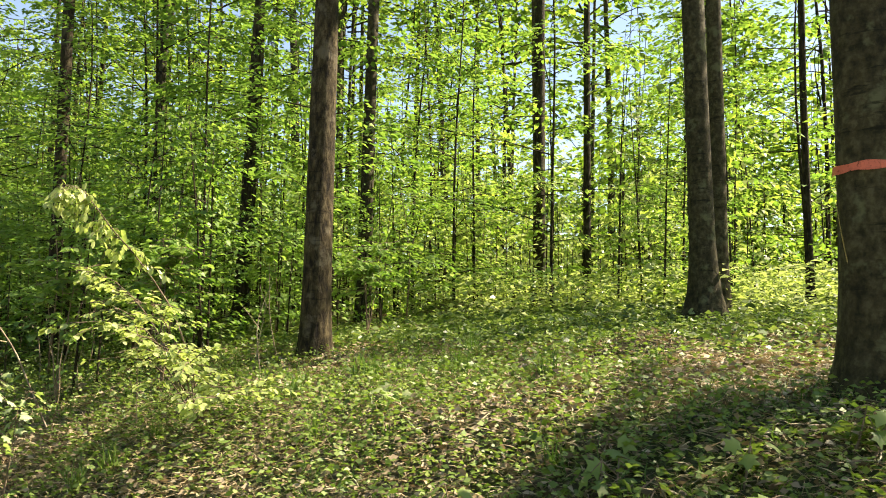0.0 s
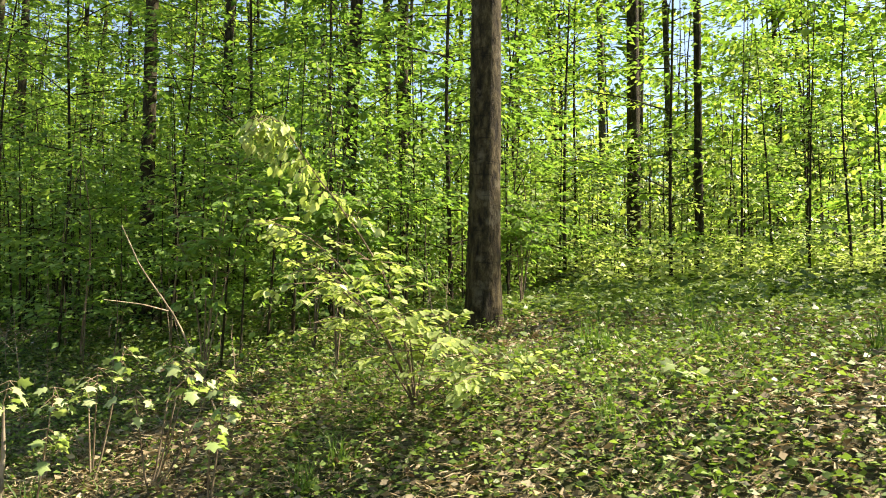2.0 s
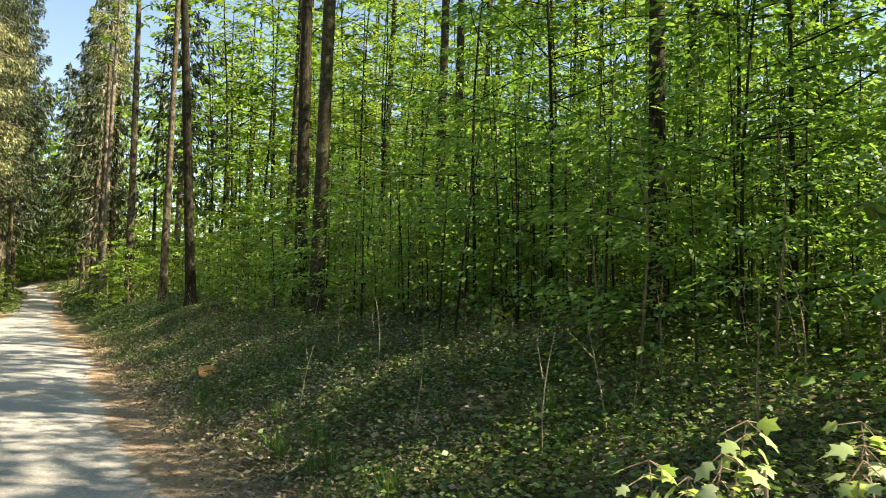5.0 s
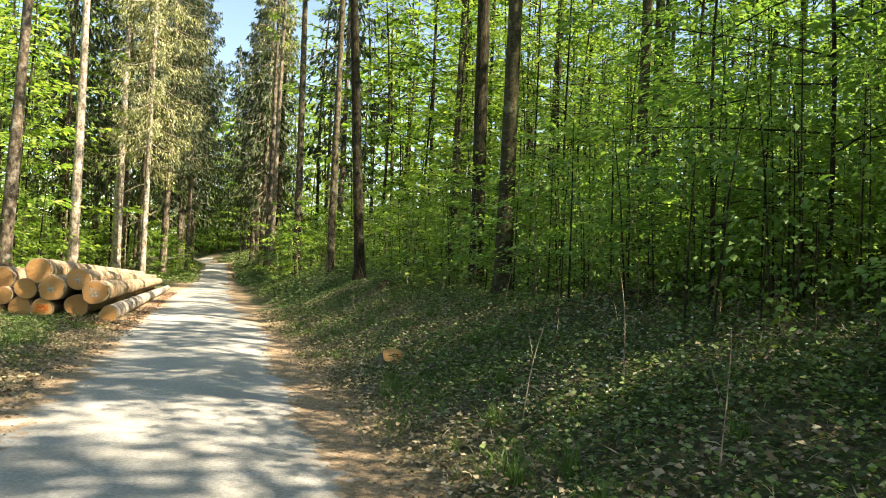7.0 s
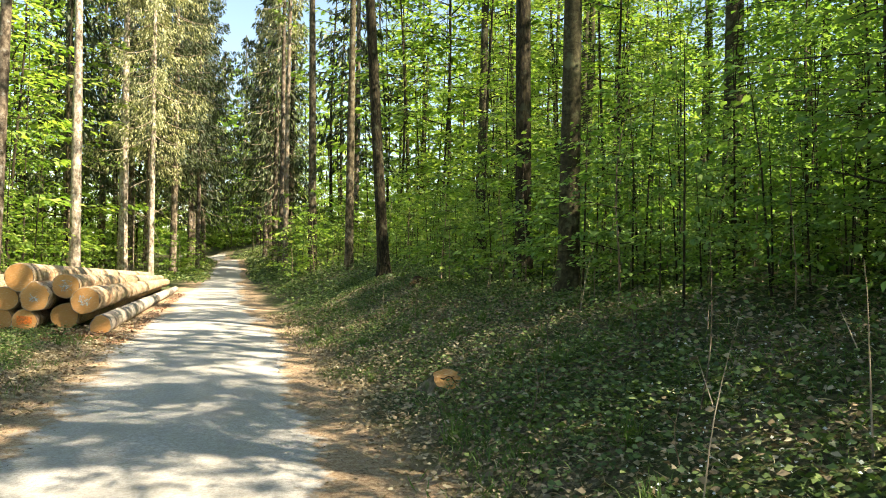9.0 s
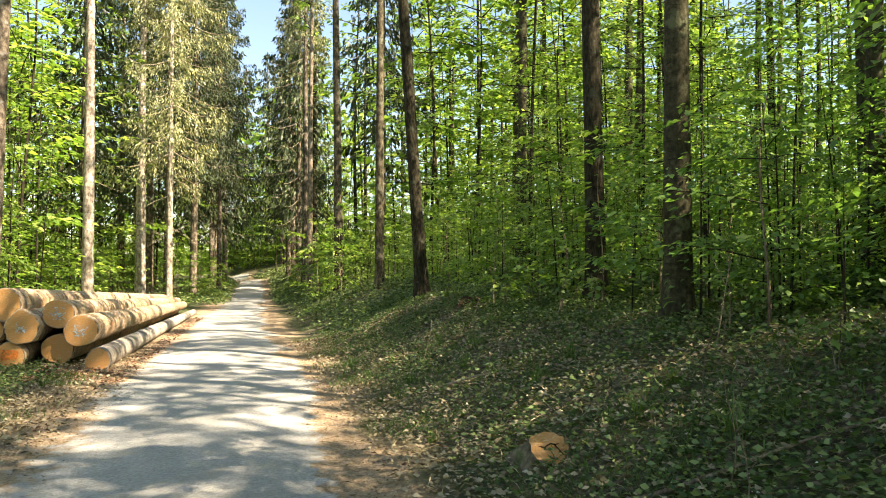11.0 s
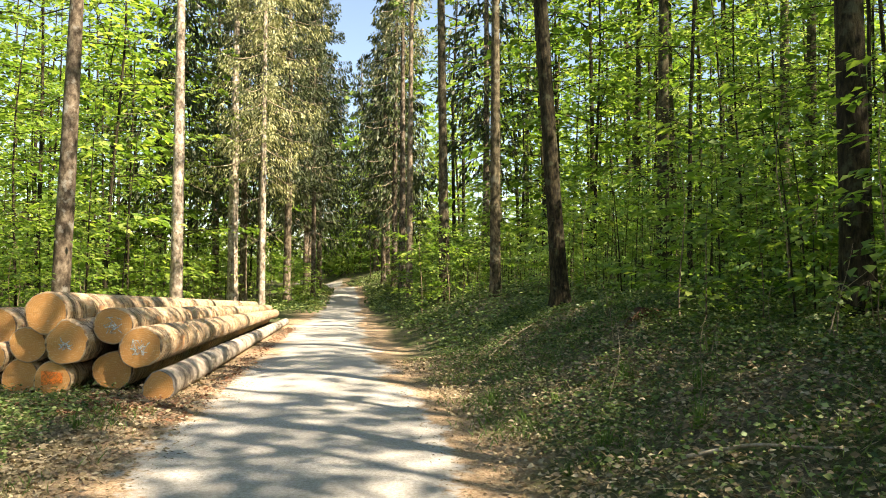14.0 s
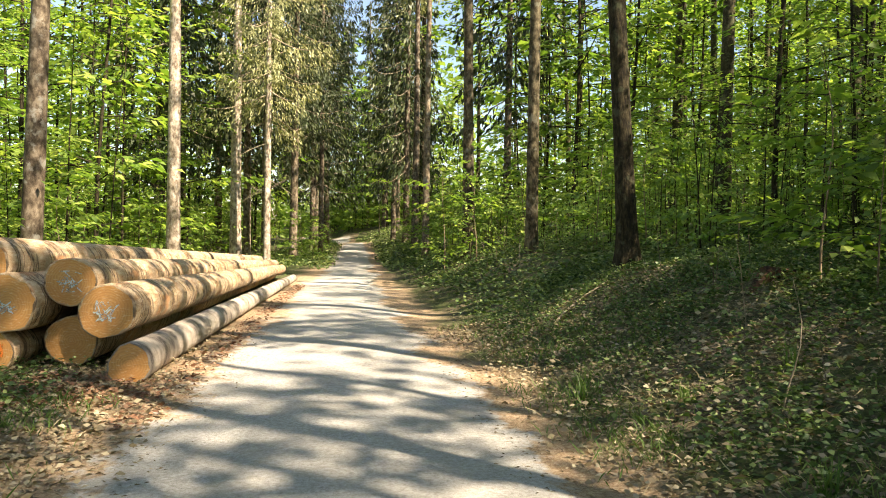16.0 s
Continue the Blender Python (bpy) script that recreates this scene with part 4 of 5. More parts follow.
for k in range(9):
    a0 = 0.2 + 0.09 * (k % 3) + srng.uniform(-0.05, 0.05)
    h0 = 0.10 + 0.045 * k
    for a, h in ((a0, h0), (a0 + 0.32, h0 + srng.uniform(-0.02, 0.03)), (a0 + 0.32, h0 + 0.03), (a0, h0 + 0.022)):
        v.append((0.327 * math.cos(a), 0.327 * math.sin(a), h))
    f.append((4 * k, 4 * k + 1, 4 * k + 2, 4 * k + 3))
part("paint_writing", mesh_from("paint_writing", v, f, M_RED), made[0], "illegible red paint strokes")


def rod(name, pts, radii, mat, label, category, sides=8, group=""):
    v, f = tubes([(pts, radii)], sides)
    return tagged(new(name, mesh_from(name, v, f, mat, True)), label, category, group)


# ---- stump, fallen branches, stakes ----
def stump(x, y, r, h, label):
    rng = np.random.default_rng(61)
    thing = new("tree_stump")
    thing.matrix_basis = pose(x, y, gz(x, y), 34, -8, 8)
    sides = 24
    ang = np.linspace(0, 2 * np.pi, sides, endpoint=False)
    hs = np.array([-0.15, 0.0, 0.06, 0.14, h])
    rr = r * np.array([1.7, 1.45, 1.2, 1.06, 1.0])
    lob = 1 + 0.10 * np.cos(5 * ang + 1)[None] * np.array([2, 1.6, 1, 0.6, 0.5])[:, None] + rng.normal(0, 0.02, (5, sides))
    v = np.stack([rr[:, None] * lob * np.cos(ang), rr[:, None] * lob * np.sin(ang), np.repeat(hs[:, None], sides, 1)], -1)
    v[-1, :, 2] += 0.012 * np.cos(ang * 2) + np.where(np.sin(ang) > 0.15, 0.022, 0.0) + rng.normal(0, 0.007, sides)
    i = np.arange(4)[:, None] * sides + np.arange(sides)[None]
    j = np.arange(4)[:, None] * sides + (np.arange(sides)[None] + 1) % sides
    part("bark", mesh_from("bark", v.reshape(-1, 3), np.stack([i, j, j + sides, i + sides], -1).reshape(-1, 4), M_MOSSY, True), thing)
    top = np.concatenate([v[-1], [[0, 0, h - 0.02]]])
    k = np.arange(sides)
    part("cut_face", mesh_from("cut_face", top, np.stack([k, (k + 1) % sides, 0 * k + sides], -1), M_CUT), thing, "split tan cut face")
    q = np.linspace(-0.8, 0.85, 9)
    line = np.stack([r * q, 0.012 * np.sin(q * 9) + 0.02, h + 0.004 + 0 * q], -1)
    tv, tf = tubes([(line, 0.006 + 0 * q), (np.array([[0.06, 0.02, h + 0.004], [0.085, -0.10, h + 0.002]]), np.array([0.006, 0.004]))], 5)
    part("crack", mesh_from("crack", tv, tf, M_DARK_BARK, True), thing, "dark split in the wood")
    return tagged(thing, label, "stump")


stump(1.90, 20.92, 0.155, 0.15, "low cut stump with yellowish top on the bank")


def lying(name, a, b, r, label, sag=0.0, lift=0.03, wob=0.05, seed=1, mat=M_DEAD):
    rng = np.random.default_rng(seed)
    q = np.linspace(0, 1, 12)
    x, y = a[0] + (b[0] - a[0]) * q + wob * np.sin(q * 6 + seed), a[1] + (b[1] - a[1]) * q + wob * np.sin(q * 4.5 + seed * 2)
    z = ground_z(x, y) + lift + r
    v, f = tubes([(np.stack([x, y, z], -1), r * (1 - 0.6 * q))], 7)
    return tagged(new(name, mesh_from(name, v, f, mat, True)), label, "branch", "fallen branches")


lying("fallen_branch", (1.7, 19.75), (3.3, 18.85), 0.019, "long thin fallen branch lying across the bank", seed=2, mat=M_TWIG)
lying("fallen_branch", (1.45, 31.8), (2.7, 33.2), 0.018, "weathered fallen branch among herbs", seed=3)
lying("fallen_branch", (2.9, 30.4), (4.6, 31.2), 0.018, "grey fallen branch on the bank", seed=4)
lying("fallen_branch", (2.0, 9.3), (2.9, 8.2), 0.014, "thin bare pale branch on the ground", seed=5)
lying("fallen_branch", (1.9, 24.6), (2.6, 23.6), 0.018, "short bare branch on leaf litter", seed=6)
lying("fallen_branch", (1.4, 9.6), (2.4, 9.1), 0.012, "thin bare pale branch on the ground", seed=7)


def bent_rod(name, pts, r, label, mat=M_DEAD, category="branch", group=""):
    pts = np.asarray(pts, float)
    q = np.linspace(0, 1, len(pts))
    q2 = np.linspace(0, 1, 14)
    pp = np.stack([np.interp(q2, q, pts[:, k]) for k in range(3)], -1)
    return rod(name, pp, r * (1 - 0.7 * q2), mat, label, category, 6, group)


g = gz
bent_rod("dead_stem", [(3.55, 9.75, g(3.55, 9.75)), (3.3, 9.95, 1.75), (3.1, 10.15, 2.15), (3.0, 10.25, 2.45)], 0.009, "bare leaning dead stem with grey bark")
bent_rod("dead_stem", [(3.25, 10.0, 1.82), (2.95, 9.85, 1.87), (2.7, 9.9, 1.9)], 0.006, "bare side twig of a dead stem")
bent_rod("broken_stick", [(2.2, 10.12, g(2.2, 10.12) - 0.05), (2.21, 10.12, 0.95), (2.2, 10.13, 1.22)], 0.02, "pale broken stick standing in the ground")
bent_rod("broken_stick", [(1.75, 9.55, g(1.75, 9.55) - 0.05), (1.65, 9.7, 0.85), (1.6, 9.8, 0.95)], 0.018, "pale broken stick standing in the ground")


# ---- plants close to the track ----
def lobed_leaf(rng, pos, d, size, tilt=0.35):
    """Five-lobed maple leaf: outline and centre."""
    dd, s, n = frames_of(np.array([d]), rng, tilt)
    out = ((0, 0), (0.18, 0.42), (0.34, 0.26), (0.62, 0.52), (0.66, 0.22), (1.0, 0.0), (0.66, -0.22), (0.62, -0.52), (0.34, -0.26), (0.18, -0.42))
    pts = [pos + dd[0] * a * size + s[0] * b * size - n[0] * 0.18 * size * (a * a + b * b) for a, b in out]
    return pts + [pos + dd[0] * 0.36 * size + n[0] * 0.03 * size]


def maple_plant(x, y, top, stems, label, seed, size=0.085, mat=M_MAPLE_LEAF):
    """Young maple: thin stems that carry whorls of lobed leaves at the tips."""
    rng = np.random.default_rng(seed)
    thing = new("maple_seedling")
    z0 = gz(x, y)
    thing.matrix_basis = pose(x, y, z0)
    paths, V, F = [], [], []
    for sx, sy, sz in stems:
        tip = np.array([sx - x, sy - y, sz - z0 + 0.06])
        q = np.linspace(0, 1, 7)
        pts = tip[None] * q[:, None]
        pts[:, :2] *= (q ** 0.6 * 0.6 + 0.4 * q)[:, None] / np.maximum(q, 1e-6)[:, None]
        pts[0] = 0
        paths.append((pts, 0.008 * (1 - 0.7 * q)))
        for k in range(9):
            az = k * 0.85 + rng.normal(0, 0.25)
            d = np.array([math.cos(az), math.sin(az), rng.uniform(-0.9, -0.1)])
            stalk = pts[-1] - np.array([0, 0, 0.05 * (k % 3)])
            at = stalk + d * rng.uniform(0.03, 0.10)
            paths.append((np.array([stalk, at]), np.array([0.003, 0.002])))
            b = len(V)
            V += lobed_leaf(rng, at, d, size * rng.uniform(0.7, 1.25))
            F += [(b + i, b + (i + 1) % 10, b + 10) for i in range(10)]
    tv, tf = tubes(paths, 5)
    part("stem", mesh_from("stem", tv, tf, M_TWIG, True), thing)
    part("foliage", mesh_from("foliage", np.array(V), np.array(F), mat), thing)
    return tagged(thing, label, "plant", "maple seedlings")


MAPLE = "young maple with broad lobed light-green leaves"
maple_plant(2.75, 9.35, 0, [(2.6, 9.3, 1.3), (3.05, 9.1, 1.4), (2.85, 9.17, 1.51), (2.93, 9.40, 1.54), (2.70, 8.90, 1.45)], MAPLE, 1, 0.085)
maple_plant(2.7, 9.95, 0, [(2.75, 10.15, 1.3), (2.84, 9.87, 1.52), (2.6, 9.75, 1.40)], MAPLE, 2, 0.085)
maple_plant(2.05, 10.35, 0, [(2.2, 10.5, 1.05), (2.3, 10.3, 1.3), (2.0, 10.5, 1.13), (2.12, 10.25, 1.20), (1.9, 10.2, 1.0)], MAPLE, 3, 0.085)
maple_plant(2.75, 8.75, 0, [(2.8, 8.7, 1.33), (2.6, 8.55, 1.2)], MAPLE, 4)
maple_plant(2.35, 10.0, 0, [(2.4, 9.9, 1.28), (2.3, 9.75, 1.05)], MAPLE, 5)
maple_plant(4.55, 6.75, 0, [(4.69, 6.70, 1.55), (4.5, 6.6, 1.52)], MAPLE, 6, 0.11)
mr = random.Random(8)
for k in range(16):
    x, y = mr.uniform(3.0, 4.4), mr.uniform(3.2, 5.2)
    maple_plant(x, y, 0, [(x + mr.uniform(-0.1, 0.1), y + mr.uniform(-0.1, 0.1), gz(x, y) + mr.uniform(0.08, 0.22))], "low maple seedling with mid-green lobed leaves", 20 + k, 0.095, M_SEEDLING)
for k in range(34):
    x, y = mr.uniform(2.8, 6.5), mr.uniform(15, 31)
    maple_plant(x, y, 0, [(x + mr.uniform(-0.1, 0.1), y + mr.uniform(-0.1, 0.1), gz(x, y) + mr.uniform(0.2, 0.6)) for _ in range(2)], "low maple seedling with dull green leaves on the bank", 60 + k, 0.085, M_SEEDLING)


def arching_sapling(x, y, tips, label, seed, leaf=0.078, mat=M_YOUNG_SUNLIT_LEAF, per=46, leader=()):
    """Sapling of several arching shoots with two-ranked fresh leaves."""
    rng = np.random.default_rng(seed)
    thing = new("beech_sapling")
    z0 = gz(x, y)
    thing.matrix_basis = pose(x, y, z0)
    P, D, S, paths = [], [], [], []
    if leader:
        q = np.linspace(0, 1, 12)
        way = np.array(leader, float) - [x, y, z0]
        at = np.linspace(0, 1, len(way))
        pts = np.stack([np.interp(q, at, way[:, k]) for k in range(3)], -1)
        paths.append((pts, 0.009 * (1 - 0.8 * q)))
        for side in range(30):
            t0 = 0.42 + 0.58 * side / 29
            o = np.array([np.interp(t0, q, pts[:, k]) for k in range(3)])
            az = rng.uniform(0, 6.28)
            ln = rng.uniform(0.10, 0.26) * (1.3 - 0.6 * t0)
            e = np.array([math.cos(az) * ln, math.sin(az) * ln, -rng.uniform(0.02, 0.16)])
            paths.append((np.array([o, o + e * 0.5 + [0, 0, 0.015], o + e]), np.array([0.003, 0.002, 0.001])))
            t = rng.uniform(0.1, 1.1, 11)
            P.append(o + e * t[:, None] + rng.normal(0, 0.012, (11, 3)))
            D.append(e[None] / ln * 0.5 + rng.normal(0, 0.5, (11, 3)) - np.array([0, 0, 1]) * rng.uniform(0.4, 1.3, 11)[:, None])
            S.append(leaf * rng.uniform(0.7, 1.25, 11))
    for tx, ty, tz in tips:
        tip = np.array([tx - x, ty - y, tz - z0])
        q = np.linspace(0, 1, 10)
        pts = np.stack([tip[0] * q ** 1.2, tip[1] * q ** 1.2, tip[2] * np.sin(q * 1.75) / math.sin(1.75)], -1)
        paths.append((pts, 0.0075 * (1 - 0.8 * q)))
        for side in range(9):
            t0 = 0.38 + 0.62 * side / 9
            o = np.array([np.interp(t0, q, pts[:, k]) for k in range(3)])
            az = rng.uniform(0, 6.28)
            ln = rng.uniform(0.22, 0.62) * (1.15 - 0.6 * t0)
            e = np.array([math.cos(az) * ln, math.sin(az) * ln, rng.uniform(-0.1, 0.12)])
            paths.append((np.array([o, o + e * 0.5 + [0, 0, 0.02], o + e]), np.array([0.004, 0.003, 0.0015])))
            n = int(per * 0.24)
            t = rng.uniform(0.1, 1.05, n)
            P.append(o + e * t[:, None] + rng.normal(0, 0.012, (n, 3)))
            D.append(np.array([-e[1], e[0], 0])[None] / ln * rng.choice([-1, 1], n)[:, None] + e[None] / ln * 0.8 - np.array([0, 0, 1]) * rng.uniform(0.1, 0.7, n)[:, None])
            S.append(leaf * rng.uniform(0.7, 1.3, n))
    v, f = fine_leaves(np.concatenate(P), np.concatenate(D), np.concatenate(S), rng, 0.3, 0.66)
    tv, tf = tubes(paths, 5)
    part("stem", mesh_from("stem", tv, tf, M_TWIG, True), thing)
    part("foliage", mesh_from("foliage", v, f, mat), thing)
    return tagged(thing, label, "sapling", "saplings")


arching_sapling(3.95, 8.2, [(3.36, 9.29, 2.42), (3.3, 8.9, 2.15), (3.34, 7.84, 1.82), (3.46, 7.63, 1.72), (3.45, 7.25, 1.5), (3.0, 8.35, 2.0), (3.25, 8.1, 2.15), (3.8, 7.2, 1.55), (3.6, 8.9, 1.75)],
                "arching beech sapling with bright lime-green young leaves", 5, leaf=0.062, per=66,
                leader=[(3.95, 8.2, gz(3.95, 8.2)), (3.93, 8.28, 1.7), (3.82, 8.42, 2.15), (3.6, 8.57, 2.52), (3.37, 8.65, 2.78), (3.2, 8.70, 3.02), (3.1, 8.78, 3.09), (3.03, 8.83, 3.06)])
for k, (x, y, h) in enumerate(((7.3, 9.4, 1.3), (4.4, 9.4, 1.6), (4.9, 10.2, 2.4), (4.0, 10.6, 2.0))):
    z = gz(x, y)
    arching_sapling(x, y, [(x + mr.uniform(-0.5, 0.5), y + mr.uniform(-0.5, 0.5), z + h * mr.uniform(0.6, 1.05)) for _ in range(5)], "young beech sapling with green leaves", 90 + k, mat=M_BEECH_LEAF, per=70)


# ---- forest floor cover ----
def cover(name, n, size, mat, xs, ys, label, category, dens, tilt, wide, lift, seed, up=0.0, fine=False):
    rng = np.random.default_rng(seed)
    x, y = rng.uniform(*xs, n), rng.uniform(*ys, n)
    keep = rng.random(n) < dens(x, y)
    x, y = x[keep], y[keep]
    n = len(x)
    az = rng.uniform(0, 6.28, n)
    d = np.stack([np.cos(az), np.sin(az), rng.uniform(-0.2, 0.3, n) + up], -1)
    pos = np.stack([x, y, ground_z(x, y) + lift * rng.uniform(0.1, 1, n) ** 1.5], -1)
    v, f = (fine_leaves if fine else kite_leaves)(pos, d, size * rng.uniform(0.55, 1.4, n), rng, tilt, wide)
    return tagged(new(name, mesh_from(name, v, f, mat)), label, category, kind="stuff")


def bank_u(x, y):
    return x - np.interp(y, EDGE_Y, EDGE_X)


def verge_v(x, y):
    return np.interp(y, LEFT_Y, LEFT_X) - x


def herb_density(x, y):
    u, v = bank_u(x, y), verge_v(x, y)
    patch = np.clip((vnoise(x, y, 1.4, 11) - 0.18) * 2.8, 0.3, 1)
    side = np.clip((u - 0.35) / 0.9, 0, 1) ** 1.3 + np.clip((v - 1.2) / 0.8, 0, 1) * np.where(y < 29.4, 1, 0.3)
    return np.clip(patch * side, 0, 1)


def litter_density(x, y):
    u, v = bank_u(x, y), verge_v(x, y)
    patch = np.clip((1.0 - vnoise(x, y, 1.4, 11)) * 1.3, 0.15, 1)
    return np.clip((patch + 0.7 * np.clip(1.6 - u, 0, 1)) * np.clip((u + 0.25) / 0.5, 0, 1) + patch * np.clip((v - 0.1) / 0.8, 0, 1), 0, 1)


cover("leaf_litter", 150000, 0.054, M_LITTER, (-6, 7), (3, 34), "dry brown fallen beech leaves on the forest floor", "leaf litter", litter_density, 0.75, 0.6, 0.10, 1)


def edge_density(x, y):
    u, v = bank_u(x, y), verge_v(x, y)
    return np.clip(1 - np.abs(u + 0.25) / 0.5, 0, 1) + np.clip(1 - np.abs(v - 0.35) / 0.7, 0, 1)


def log_foot(x, y):
    front = 1.2 - ((x + 4.0) / 1.2) ** 2 - ((y - 28.9) / 0.8) ** 2
    beside = 0.32 - ((x + 2.95 + (y - 29) * 0.03) / 0.4) ** 2
    return np.clip(np.maximum(front, beside), 0, 1)


def sunny_floor(x, y):
    return np.clip((bank_u(x, y) - 0.2) / 0.6, 0, 1) * np.clip(1.25 - vnoise(x, y, 1.4, 11), 0.2, 0.9)


cover("leaf_litter", 18000, 0.05, M_LITTER, (1.4, 7.5), (3, 11.5), "pale dry fallen leaves in the sunlit clearing", "leaf litter", sunny_floor, 0.9, 0.6, 0.06, 18, fine=True)
cover("dry_grass", 38000, 0.13, M_STRAW_BLADE, (1.4, 7.0), (3, 11), "flattened straw-coloured grass in the sunlit clearing", "grass", sunny_floor, 0.8, 0.045, 0.05, 19, up=0.12)
cover("leaf_litter", 30000, 0.06, M_LITTER, (-7, -2.3), (15, 30), "dry brown leaves on the verge before the logs", "leaf litter", lambda x, y: np.clip(verge_v(x, y) / 0.8, 0, 1), 0.6, 0.6, 0.03, 17)
cover("leaf_litter", 42000, 0.075, M_LITTER, (6.8, 15), (0, 16), "dry brown fallen leaves under the slim beeches", "leaf litter", litter_density, 0.6, 0.6, 0.04, 21)
cover("herbs", 36000, 0.085, M_HERB, (6.5, 15), (0, 12), "low green woodland herbs between slim trunks", "undergrowth", herb_density, 0.5, 0.66, 0.16, 22)
# Seedlings use the leaf colour with sunlight painted in.
cover("seedlings", 34000, 0.10, M_YOUNG_SUNLIT_LEAF, (9, 21), (1, 12.5), "knee-high pale green beech seedlings in the sunlit clearing", "undergrowth", lambda x, y: herb_density(x, y) * np.clip((x - 9) / 3, 0, 1), 0.4, 0.66, 0.75, 23)
cover("needle_litter", 45000, 0.035, M_LITTER, (-5, 2), (6, 34), "dry needles and leaf scraps along the track edge", "leaf litter", edge_density, 0.6, 0.3, 0.012, 8)
cover("bark_litter", 42000, 0.06, M_BARK_CHIP, (-6, -2.4), (27.6, 44), "reddish bark chips at the foot of the log stack", "bark litter", log_foot, 0.7, 0.5, 0.05, 9)
def later(x, y):
    return herb_density(x, y) * np.clip((y - 10.5) / 4, 0, 1)


def earlier(x, y):
    return herb_density(x, y) * np.clip((15 - y) / 3, 0, 1)


cover("herbs", 310000, 0.052, M_HERB, (-6, 5.6), (10, 36), "low green woodland herbs covering the floor", "undergrowth", later, 0.7, 0.66, 0.14, 2)
cover("herbs", 60000, 0.085, M_HERB, (5.4, 8.5), (10, 36), "low green woodland herbs beneath saplings", "undergrowth", later, 0.5, 0.66, 0.2, 12)
cover("herbs", 45000, 0.10, M_HERB, (-0.5, 8.5), (34, 58), "low green woodland herbs on the far bank", "undergrowth", herb_density, 0.5, 0.66, 0.25, 13)


def outer(x, y):
    return herb_density(x, y) * np.where((x > 8) | ((y > 35) & (x < -4)) | (y > 56) | (x < -6), 1.0, 0.0)


cover("herbs", 60000, 0.14, M_HERB, (-18, 24), (-6, 80), "low green woodland herbs under the trees", "undergrowth", outer, 0.45, 0.7, 0.22, 3)
cover("fine_herbs", 190000, 0.043, M_SEEDLING, (-3, 10.5), (2, 15), "small green seedlings and herbs on the bank", "undergrowth", earlier, 0.7, 0.62, 0.16, 4)
cover("herbs", 26000, 0.16, M_HERB, (-8, 4), (54, 96), "low green herbs along the far track", "undergrowth", lambda x, y: np.clip((bank_u(x, y) + 0.15) / 0.4, 0, 1) + np.clip((verge_v(x, y) + 0.1) / 0.4, 0, 1), 0.7, 0.6, 0.3, 25)
cover("dry_grass", 26000, 0.15, M_STRAW_BLADE, (-6, 9), (2, 34), "pale dry grass stalks among the herbs", "grass", litter_density, 0.7, 0.05, 0.03, 7, up=0.35)


def grass_density(x, y):
    u, v = bank_u(x, y), verge_v(x, y)
    return np.clip((np.clip(1 - np.abs(u - 0.5) / 0.7, 0, 1) + 1.6 * np.clip(1 - np.abs(v - 1.9) / 1.5, 0, 1) * (y < 28.6) + 0.45 * (u > 0.6)) * np.clip((vnoise(x, y, 0.9, 21) - 0.4) * 3, 0, 1), 0, 1)


cover("grass", 240000, 0.12, M_GRASS, (-7, 6), (2, 34), "sparse grass blades along the track edge", "grass", grass_density, 0.6, 0.07, 0.02, 5, up=1.3)

# red band and yellow scratch on the thick beech
beech = KEY_TREES[3]
z0 = beech.location.z


def on_trunk(a, z):
    return (-0.008 * (z - z0) + 0.208 * math.cos(a), 0.208 * math.sin(a), z - z0)


v, f = [], []
for k in range(13):
    a = math.pi * (0.55 + 0.9 * k / 12)
    v += [on_trunk(a, 2.935 + 0.005 * math.sin(k * 1.7)), on_trunk(a, 2.985 + 0.005 * math.sin(k * 1.3))]
    if k:
        f.append((2 * k - 2, 2 * k, 2 * k + 1, 2 * k - 1))
part("paint_band", mesh_from("paint_band", v, f, M_RED), beech, "red paint band")
v, f = [], []
for k in range(9):
    a = math.pi * (0.66 + 0.14 * k / 8)
    v += [on_trunk(a, 2.77 - 0.05 * k), on_trunk(a + 0.035, 2.77 - 0.05 * k)]
    if k:
        f.append((2 * k - 2, 2 * k, 2 * k + 1, 2 * k - 1))
part("paint_line", mesh_from("paint_line", v, f, M_STRAW), beech, "thin yellow scratch line")

# rotten log and bare shoots on the bank
rot = rod("rotten_log", np.array([(3.0, 29.35, gz(3.0, 29.35) - 0.05), (3.3, 29.55, gz(3.3, 29.55) + 0.02), (3.7, 29.75, gz(3.7, 29.75) + 0.02), (4.1, 29.9, gz(4.1, 29.9) - 0.06)]), np.array([0.04, 0.11, 0.10, 0.04]), M_ROT, "rotten reddish-brown log sunk into the bank", "log", 12)
shoots = random.Random(14)
SHOOT_MESH = []
for n in range(4):
    q = np.linspace(0, 1, 7)
    bend = np.stack([0.10 * np.sin(q * (2 + n)) * q, 0.08 * np.cos(q * 3 + n) * q, q], -1)
    twig = np.stack([0.10 * np.sin(0.55 * (2 + n)) * 0.55 + q * 0.18, 0.02 + 0 * q, 0.55 + q * 0.22], -1)
    v, f = tubes([(bend, 0.007 * (1 - 0.75 * q)), (twig, 0.004 * (1 - 0.75 * q))], 4)
    SHOOT_MESH.append(mesh_from("bare_shoot", v, f, M_TWIG if n % 2 else M_DEAD, True))
SHOOT_AT = [(shoots.uniform(1.9, 5.5), shoots.uniform(12, 33)) for _ in range(46)] + [(shoots.uniform(1.2, 4.6), shoots.uniform(36, 52)) for _ in range(60)] + [(shoots.uniform(3.0, 6.5), shoots.uniform(8.5, 13)) for _ in range(24)]
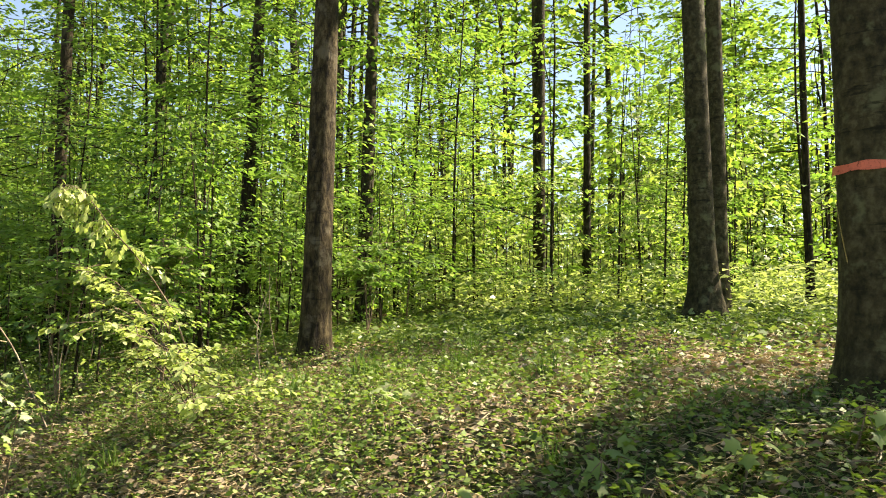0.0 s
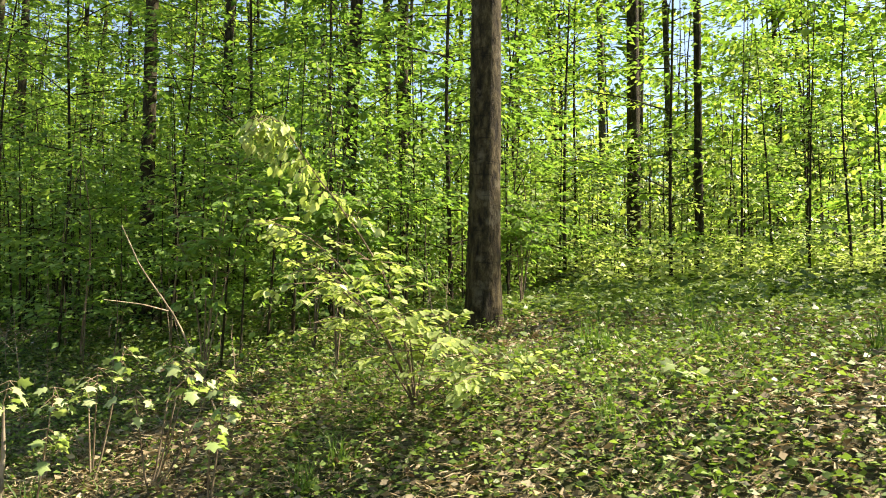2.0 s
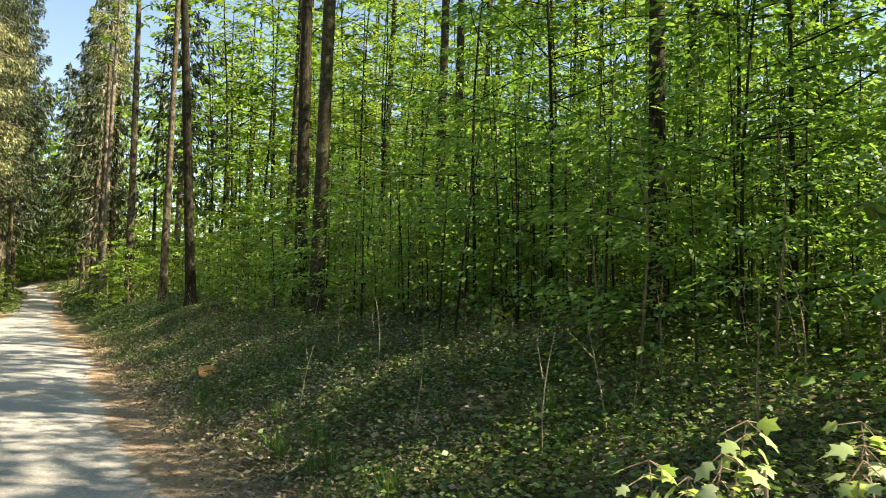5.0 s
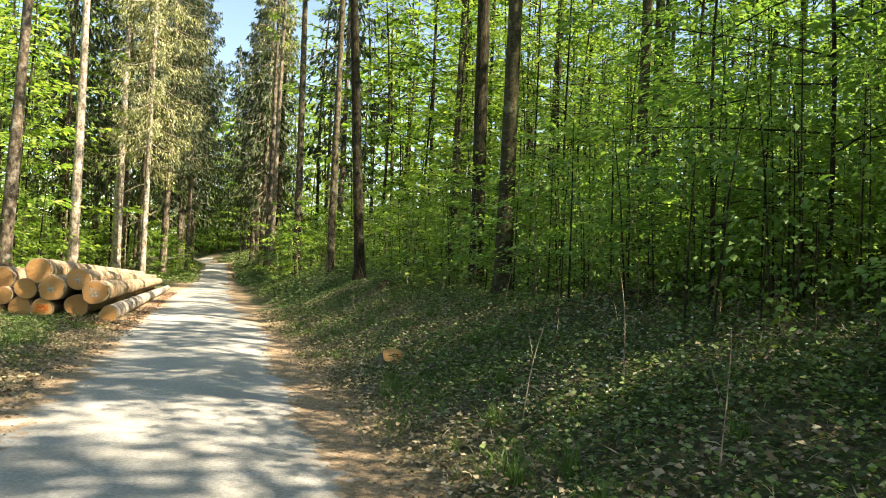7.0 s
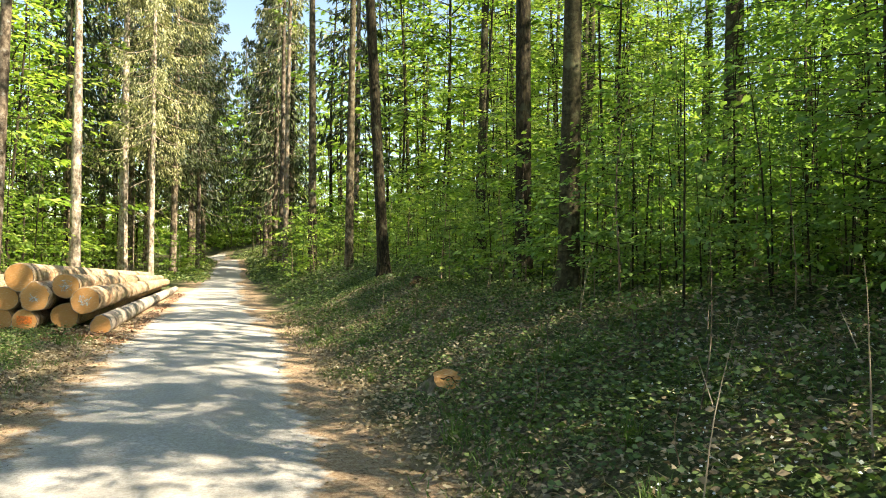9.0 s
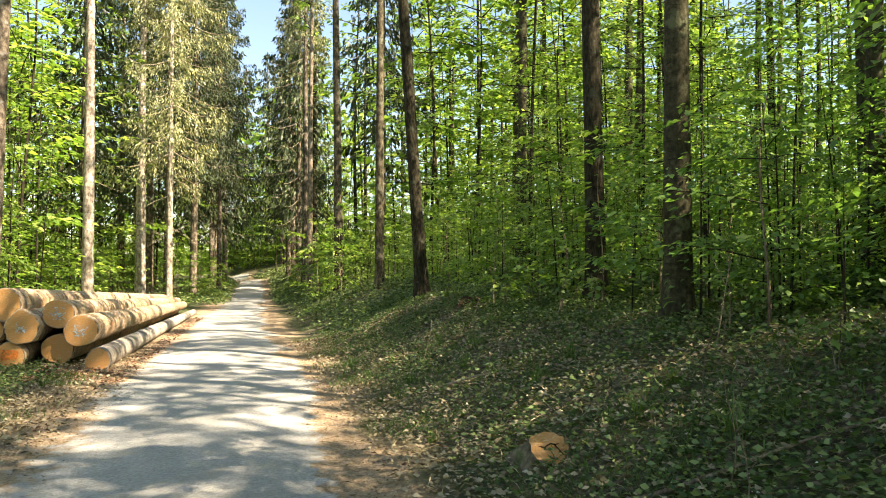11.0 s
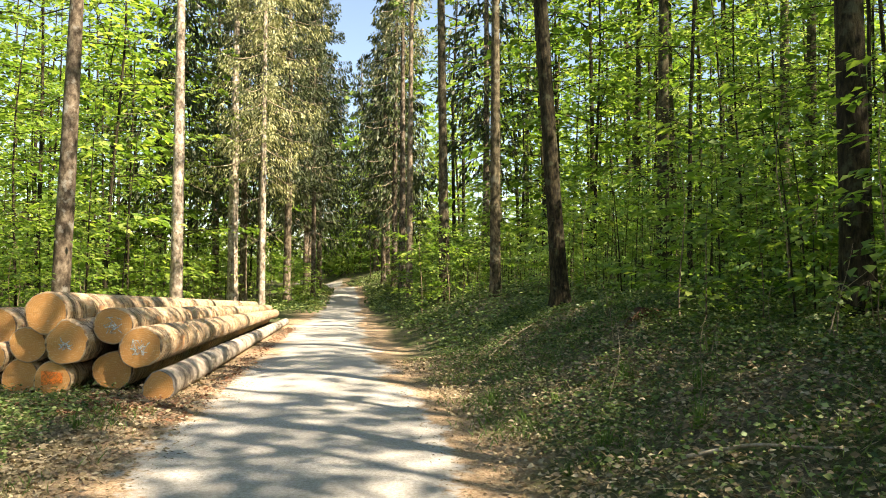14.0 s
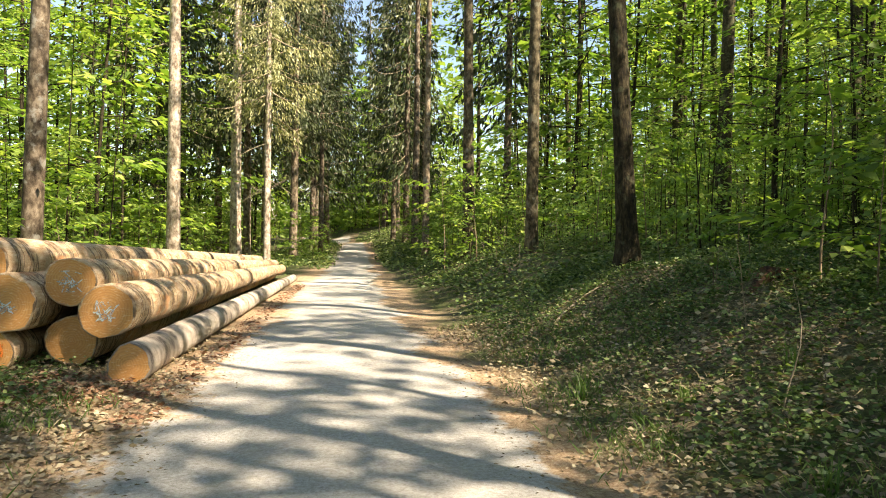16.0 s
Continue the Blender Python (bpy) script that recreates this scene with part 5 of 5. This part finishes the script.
for x, y in SHOOT_AT:
    s = shoots.uniform(0.35, 1.2)
    ob = new("bare_shoot", SHOOT_MESH[shoots.randrange(4)])
    ob.matrix_basis = pose(x, y, gz(x, y) - 0.02, shoots.uniform(-12, 12), shoots.uniform(-12, 12), shoots.uniform(0, 360)) @ Matrix.Diagonal((s, s, s, 1))
    tagged(ob, "thin leafless shoot standing in the undergrowth", "shoot", "bare shoots")


# ---- small plants ----
def flower_spots(x, y):
    return np.clip((vnoise(x, y, 1.1, 41) - 0.45) * 3, 0, 1) * (bank_u(x, y) > 1.0)


cover("white_flowers", 1800, 0.024, M_PETAL, (2.0, 5.5), (12.5, 19), "tiny white spring flowers among the herbs", "flowers", flower_spots, 0.5, 0.8, 0.16, 15)
TUFTS = []
for n in range(3):
    rng = np.random.default_rng(700 + n)
    m_ = 46
    az, out = rng.uniform(0, 6.28, m_), rng.uniform(0.1, 0.9, m_)
    base = np.stack([rng.normal(0, 0.035, m_), rng.normal(0, 0.035, m_), 0 * az], -1)
    ln = rng.uniform(0.14, 0.34, m_)
    way = np.stack([np.cos(az) * out, np.sin(az) * out, 1.0 + 0 * az], -1)
    way /= np.linalg.norm(way, axis=1, keepdims=True)
    mid, tip = base + way * ln[:, None] * 0.6, base + way * ln[:, None] + np.stack([np.cos(az), np.sin(az), -0.8 + 0 * az], -1) * (ln * 0.22 * out)[:, None]
    s_ = np.stack([-np.sin(az), np.cos(az), 0 * az], -1) * 0.004
    v = np.stack([base - s_, base + s_, mid + s_ * 0.8, mid - s_ * 0.8, tip + s_ * 0.1, tip - s_ * 0.1], 1).reshape(-1, 3)
    i0 = np.arange(m_)[:, None] * 6
    TUFTS.append(mesh_from("grass_tuft", v, np.concatenate([i0 + [0, 1, 2, 3], i0 + [3, 2, 4, 5]]), M_GRASS))
tr = random.Random(33)
TUFT_AT = [(1.12, 25.25), (1.3, 22.6), (1.55, 16.2), (1.75, 14.2), (0.95, 28.4), (1.8, 18.0), (1.45, 13.2)] + [(tr.uniform(1.5, 3.2), tr.uniform(9, 28)) for _ in range(26)] + [(tr.uniform(-5.2, -3.6), tr.uniform(17, 28)) for _ in range(22)] + [(tr.uniform(3.0, 6.5), tr.uniform(4.5, 8.5)) for _ in range(18)]
for x, y in TUFT_AT:
    s = tr.uniform(0.6, 1.2)
    ob = new("grass_tuft", TUFTS[tr.randrange(3)])
    ob.matrix_basis = pose(x, y, gz(x, y) - 0.01, 0, 0, tr.uniform(0, 360)) @ Matrix.Diagonal((s, s, s, 1))
    tagged(ob, "small tuft of green grass at the track edge", "grass tuft", "grass tufts")
